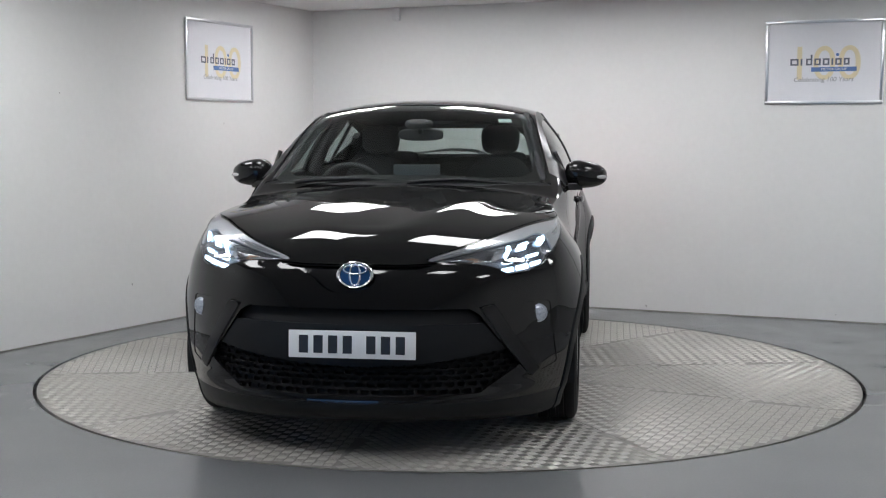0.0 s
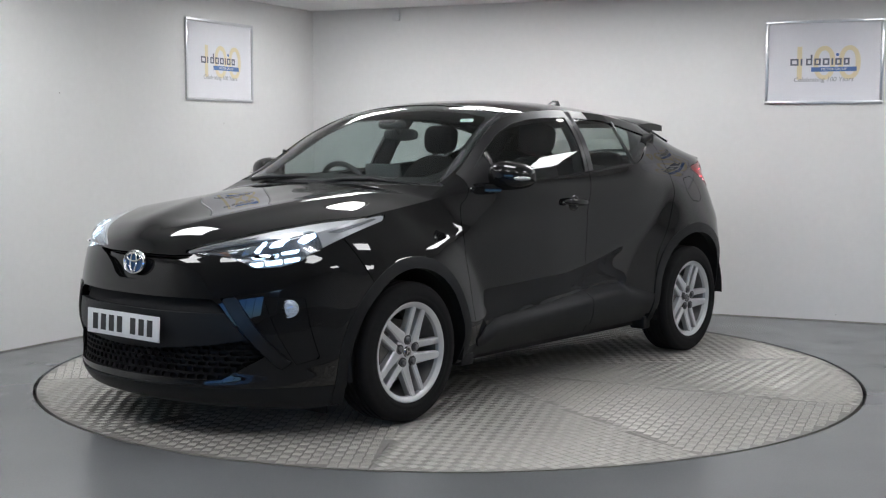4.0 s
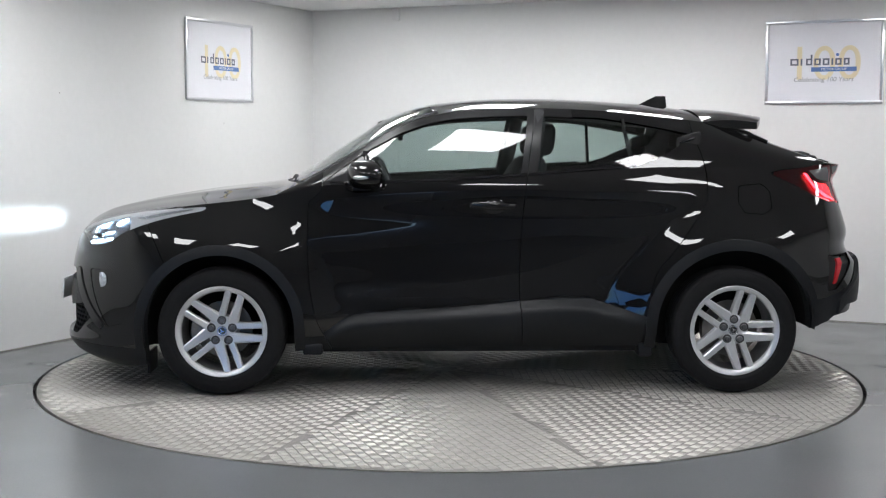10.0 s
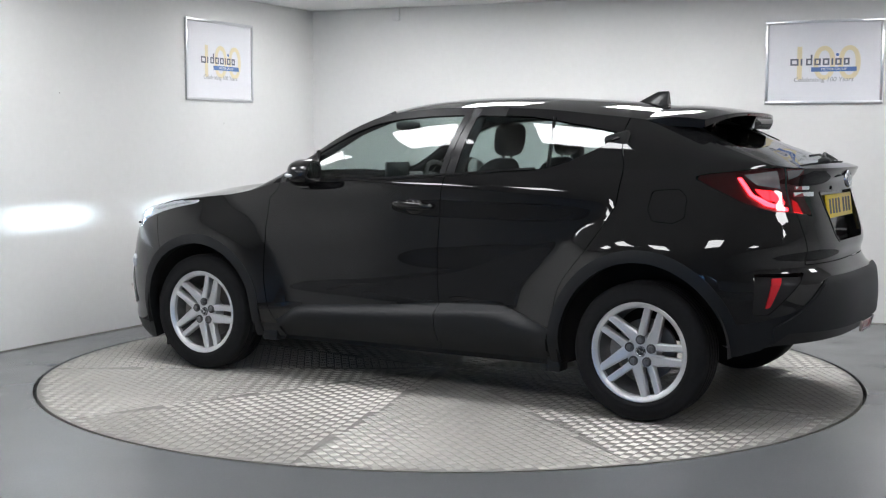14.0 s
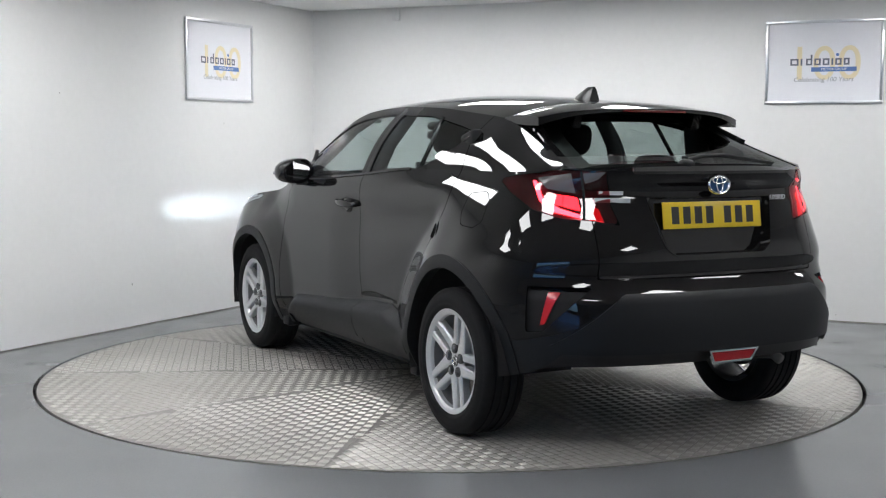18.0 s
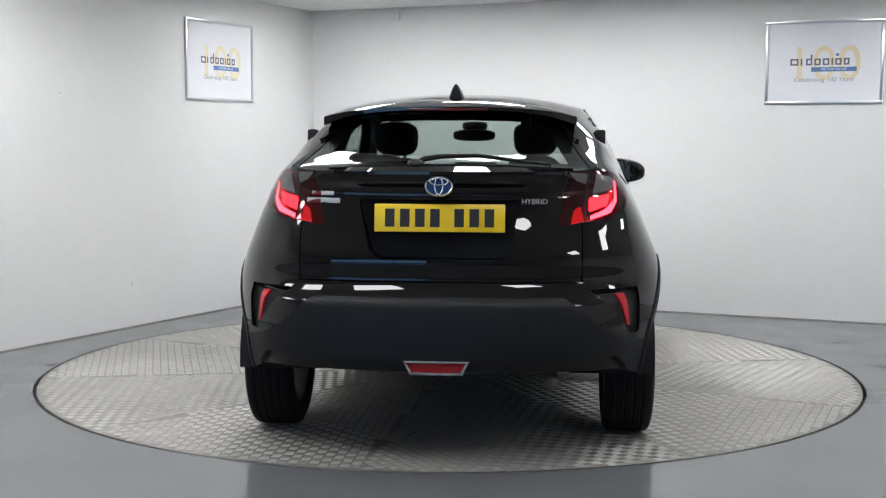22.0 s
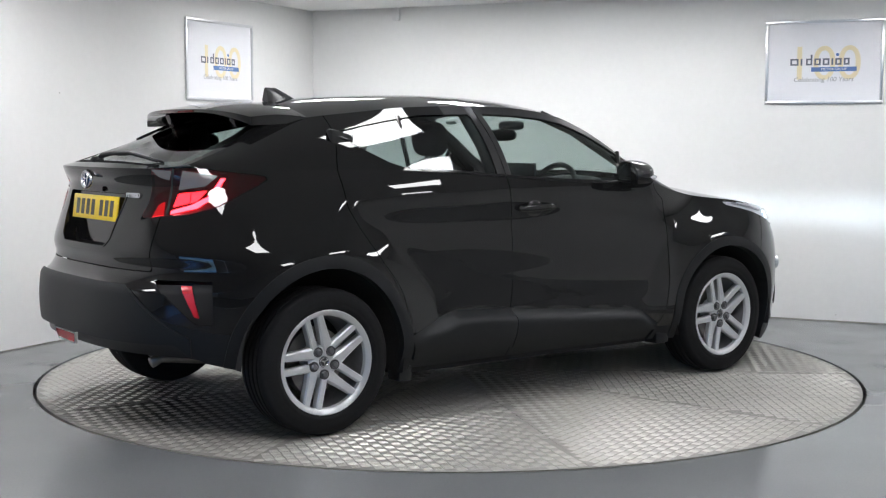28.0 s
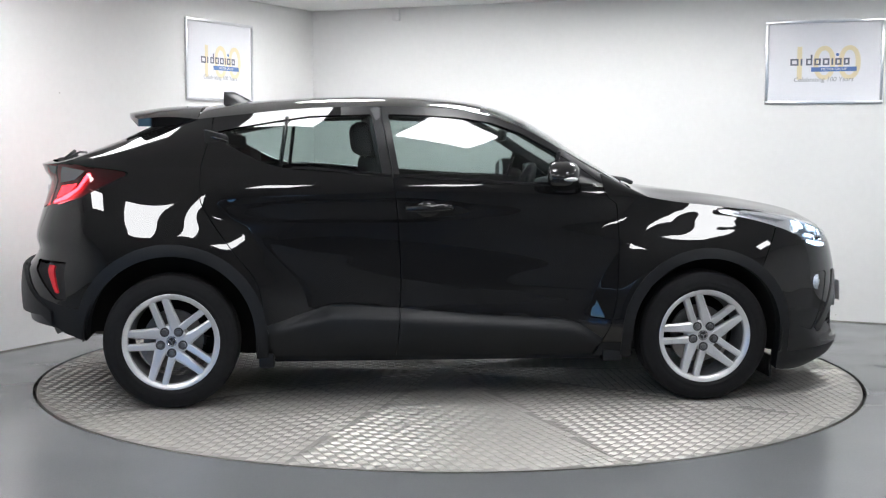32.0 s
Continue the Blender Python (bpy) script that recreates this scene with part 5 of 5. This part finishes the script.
# ---- the car: cabin ----
CLOTH = mat("charcoal_seat_cloth", (0.030, 0.030, 0.033), 0.9, grain=0.25, grain_scale=400, bump=0.3, bump_scale=600)
DASH = mat("soft_dash_plastic", (0.028, 0.028, 0.030), 0.6, grain=0.1, bump=0.2, bump_scale=400)
SCREEN_FACE = mat("display_glass", (0.05, 0.055, 0.06), 0.08)
STEEL_POST = mat("headrest_post", (0.45, 0.45, 0.46), 0.25, 1.0)


def seat(x, y):
    v = [blob(x + 0.12, y, 0.56, 0.27, 0.255, 0.11, 3.2)]

    def lean(px, py, pz):
        t = (pz + 0.33) / 0.66
        return (px - 0.22 * t + 0.10 * (abs(py) / 0.25) ** 2 * (1 - t), py * (1 - 0.18 * t * t), pz)
    v.append(blob(x - 0.10, y, 0.88, 0.085, 0.25, 0.33, 3.0, shape=lean))
    s = part("seat", joined(v, "seat", CLOTH), CLOTH, car, "charcoal cloth front seat")
    part("headrest", mesh_of("headrest", *blob(x - 0.355, y, 1.305, 0.055, 0.115, 0.088, 3.2, shape=lambda px, py, pz: (px - 0.1 * pz, py * (1 + 0.6 * pz), pz)), CLOTH), CLOTH, s)
    for dy in (-0.045, 0.045):
        part("headrest_post", joined([tube([(x - 0.33, y + dy, 1.12), (x - 0.345, y + dy, 1.24)], 0.006, 8)], "headrest_post", STEEL_POST), STEEL_POST, s)


seat(-0.03, 0.365)
seat(-0.03, -0.365)
bench = part("rear_bench", joined([blob(-0.72, 0, 0.60, 0.28, 0.62, 0.12, 4.0),
                                   blob(-1.02, 0, 0.86, 0.08, 0.62, 0.30, 4.0, shape=lambda a, b, c: (a - 0.25 * c, b * (1 - 0.12 * (c > 0) * c / 0.3), c))], "rear_bench", CLOTH), CLOTH, car, "charcoal cloth rear bench")
for y in (0.36, -0.36):
    part("headrest", mesh_of("headrest", *blob(-1.135, y, 1.175, 0.045, 0.115, 0.055, 3.2), CLOTH), CLOTH, bench)


def dash_shape(a, b, c):
    return (a - 0.10 * (b / 0.7) ** 2, b, c - 0.06 * max(0.0, a / 0.26))


part("dashboard", mesh_of("dashboard", *blob(0.80, 0, 0.93, 0.30, 0.72, 0.145, 3.6, 40, 18, dash_shape), DASH), DASH, car, "dark soft dashboard")
part("instrument_hood", mesh_of("instrument_hood", *blob(0.62, -0.37, 1.065, 0.10, 0.19, 0.045, 2.6), DASH), DASH, car)
bm = bmesh.new()
box(bm, 0.535, 0.555, -0.125, 0.125, 1.045, 1.172, 0.006)
part("display_screen", bm_mesh(bm, "display_screen", SCREEN_FACE), SCREEN_FACE, car, "upright dark display screen")
ring = [(0.0 + 0.0, 0.183 * math.cos(t), 0.183 * math.sin(t)) for t in (2 * math.pi * i / 40 for i in range(41))]
st = part("steering_wheel", joined([tube(ring, 0.0155, 10), blob(0.01, 0, 0, 0.03, 0.075, 0.06, 2.6, 20, 10), tube([(0, -0.17, 0.0), (0, 0.17, 0.0)], 0.014, 8),
                                    tube([(0, 0, 0), (0, 0, -0.17)], 0.016, 8), tube([(0.02, 0, 0), (0.28, 0, -0.02)], 0.04, 10)], "steering_wheel", DASH), DASH, car, "black steering wheel")
st.matrix_basis = pose(0.44, -0.37, 1.00, 0, 24, 0)
part("rear_view_mirror", joined([blob(0.400, 0, 1.330, 0.016, 0.125, 0.034, 3.0, 28, 10), tube([(0.41, 0, 1.34), (0.46, 0, 1.405)], 0.014, 8),
                                 blob(0.47, 0, 1.385, 0.06, 0.075, 0.028, 3.0, 20, 10)], "rear_view_mirror", DASH), DASH, car, "black rear-view mirror")
STICKER = mat("pale_green_sticker", (0.55, 0.68, 0.64), 0.5)
bm = bmesh.new()
box(bm, -0.001, 0.001, -0.036, 0.036, -0.014, 0.014)
box(bm, 0.001, 0.0016, -0.026, 0.026, -0.006, 0.0)
o = part("screen_sticker", bm_mesh(bm, "screen_sticker", STICKER, 0), STICKER, car, "pale sticker behind the windscreen")
o.matrix_basis = pose(0.385, 0.455, 1.405, 0, -52, 20)
bm = bmesh.new()
box(bm, -1.82, -1.12, -0.55, 0.55, 1.06, 1.075, 0.004)
part("parcel_shelf", bm_mesh(bm, "parcel_shelf", DASH), DASH, car)
for s in (1, -1):
    # pillar linings and window dividers
    part("pillar_lining", joined([tube([(-0.26, s * 0.77, 1.10), (-0.30, s * 0.70, 1.28), (-0.33, s * 0.585, 1.44)], [0.045, 0.042, 0.04], 10)], "pillar_lining", LINER), LINER, car)
    part("pillar_lining", joined([tube([(0.90, s * 0.70, 1.06), (0.66, s * 0.64, 1.20), (0.40, s * 0.585, 1.355), (0.20, s * 0.555, 1.43)], 0.028, 8)], "pillar_lining", LINER), LINER, car)
    part("pillar_lining", joined([tube([(-1.15, s * 0.66, 1.12), (-1.20, s * 0.57, 1.25), (-1.24, s * 0.50, 1.36)], [0.07, 0.06, 0.04], 10)], "pillar_lining", LINER), LINER, car)
    part("window_divider", joined([tube([(0.545, s * 0.802, 1.085), (0.585, s * 0.735, 1.24)], 0.012, 8)], "window_divider", GLOSS_BLACK), GLOSS_BLACK, car)
    part("window_divider", joined([tube([(-0.80, s * 0.775, 1.155), (-0.765, s * 0.625, 1.41)], 0.011, 8)], "window_divider", GLOSS_BLACK), GLOSS_BLACK, car)

# ---- things on the walls ----
SILVER = mat("silver_snap_frame", (0.68, 0.69, 0.71), 0.28, 0.9)
PAPER = mat("white_poster_paper", (0.80, 0.80, 0.84), 0.25, grain=0.01)
GOLD = mat("pale_gold_print", (0.76, 0.67, 0.46), 0.4)
GREY_INK = mat("slate_grey_print", (0.14, 0.15, 0.19), 0.4)
BLUE_INK = mat("blue_print", (0.10, 0.19, 0.45), 0.4)
SMALL_INK = mat("soft_grey_print", (0.32, 0.32, 0.34), 0.4)


def on_wall(along, right, dist, z):
    p = CORNER + along * dist
    x = Vector((right.x, right.y, 0))
    n = x.cross(Vector((0, 0, 1)))
    m = Matrix.Identity(4)
    for i, c in enumerate((x, Vector((0, 0, 1)), n)):
        m[0][i], m[1][i], m[2][i] = c
    m.translation = (p.x, p.y, z)
    return m


def poster(m):
    ob = thing("framed_poster", "white anniversary poster in a silver snap frame", "poster", m, "posters on the walls")
    bm = bmesh.new()
    box(bm, -0.395, 0.395, -0.288, 0.288, 0.004, 0.008)
    part("poster_sheet", bm, PAPER, ob, "white printed poster sheet")
    for nm, (a, b, c, d) in zip(("frame_rail",) * 4, ((-0.408, 0.408, 0.278, 0.300), (-0.408, 0.408, -0.300, -0.278), (-0.408, -0.386, -0.278, 0.278), (0.386, 0.408, -0.278, 0.278))):
        bm = bmesh.new()
        box(bm, a, b, c, d, 0.001, 0.018, 0.004)
        part(nm, bm_mesh(bm, nm, SILVER), SILVER, ob, "silver metal frame rail")
    lettering("print_number", "100", 0.345, pose(0.005, -0.020, 0.0090), GOLD, ob, 0.0003, label="pale gold numerals")
    # the firm's name as plain blocks, with a dot and a blue bar
    x = -0.232
    for w, h in ((0.064, 0.048), (0.030, 0.048), (0.050, 0.075), (0.050, 0.048), (0.052, 0.048), (0.018, 0.048), (0.050, 0.048), (0.046, 0.048)):
        bm = bmesh.new()
        x1, k = x + w - 0.006, 0.0125
        if w < 0.035:
            box(bm, x, x + k, -0.022, h - 0.022, 0.0094, 0.0102)
        else:
            for a0, a1, b0, b1 in ((x, x + k, 0.0, 0.048), (x1 - k, x1, 0.0, h), (x + k, x1 - k, 0.0, 0.011), (x + k, x1 - k, 0.037, 0.048)):
                box(bm, a0, a1, b0 - 0.022, b1 - 0.022, 0.0094, 0.0102)
        part("name_block", bm, GREY_INK, ob)
        x += w + 0.008
    bm = bmesh.new()
    bmesh.ops.create_circle(bm, cap_ends=True, radius=0.011, segments=16, matrix=Matrix.Translation((0.095, 0.051, 0.0100)))
    part("name_dot", bm, BLUE_INK, ob)
    bm = bmesh.new()
    box(bm, -0.085, 0.228, -0.068, -0.036, 0.0094, 0.0102)
    part("name_bar", bm, BLUE_INK, ob)
    lettering("print_bar_words", "MOTOR GROUP", 0.024, pose(0.072, -0.052, 0.0104), PAPER, ob, 0.0002, label="small white lettering on the blue bar")
    lettering("print_words", "Celebrating 100 Years", 0.046, pose(0.0, -0.125, 0.0095), SMALL_INK, ob, 0.0003, shear=0.2, label="small grey lettering")
    return ob


first_poster = poster(on_wall(LEFT, -LEFT, 1.287, 1.895))
copy_thing(first_poster, on_wall(RIGHT, RIGHT, 4.165, 1.872))
sensor = thing("wall_sensor", "small white box high on the wall", "sensor", on_wall(RIGHT, RIGHT, 0.786, 2.333))
bm = bmesh.new()
box(bm, -0.031, 0.031, -0.054, 0.052, 0.0, 0.035, 0.008)
part("body", bm_mesh(bm, "body", FRAME_WHITE), FRAME_WHITE, sensor)


# a raised strip is added for the dirt line where wall meets floor
JOINT = mat("wall_foot_dirt", (0.26, 0.245, 0.22), 0.8, grain=0.3, grain_scale=30, stain=0.3, stain_scale=4)
SCUFF = mat("grey_scuff", (0.36, 0.35, 0.34), 0.8)
for along, right, length in ((LEFT, -LEFT, LEFT_LEN), (RIGHT, RIGHT, RIGHT_LEN)):
    bm = bmesh.new()
    x0, x1 = (-length + 0.02, -0.008) if along is LEFT else (0.008, length - 0.02)
    box(bm, x0, x1, 0.001, 0.008, 0.0, 0.006, 0.002)
    strip = new("trim", bm_mesh(bm, "trim", JOINT, 0))
    strip.matrix_basis = on_wall(along, right, 0.0, 0.0)
    tagged(strip, "thin grubby dirt line at the foot of the wall", "trim", kind="structure")
random.seed(4)
for along, right, host, places in ((LEFT, -LEFT, wall_left, ((1.24, 1.43), (2.95, 1.60), (2.3, 0.30), (0.7, 0.12))),
                                   (RIGHT, RIGHT, wall_right, ((4.3, 0.05), (2.9, 0.04), (4.9, 0.06)))):
    for dist, z in places:
        bm = bmesh.new()
        w, h = random.uniform(0.002, 0.005), random.uniform(0.005, 0.011)
        prism(bm, [(-w, -h * 0.6), (w * 0.3, -h), (w, h * 0.2), (w * 0.2, h), (-w * 0.7, h * 0.5)], 0.0, 0.0012)
        mark = part("scuff_mark", bm_mesh(bm, "scuff_mark", SCUFF, 0), SCUFF, host)
        mark.matrix_basis = on_wall(along, right, dist, z) @ pose(0, 0, 0, 0, 0, random.uniform(-40, 40))


def motions():
    """The turntable and the car on it turn together, clockwise as seen from above, at about eight degrees a second."""
    heading = curve((0, 7.24), (4, 39.36), (8, 71.46), (12, 103.66), (16, 135.91), (20, 168.19), (24, 200.48), (28, 232.56), (32, 264.50))
    table_rows, car_rows = [], []
    for k in range(33):
        a = float(heading(k))
        turn = pose(0, 0, 0, 0, 0, -90.0 - a)
        table_rows.append((float(k), turn))
        car_rows.append((float(k), turn @ Matrix.Translation((-0.120, -0.122, 0.0022))))
    walk(turntable, table_rows)
    walk(car, car_rows)


motions()
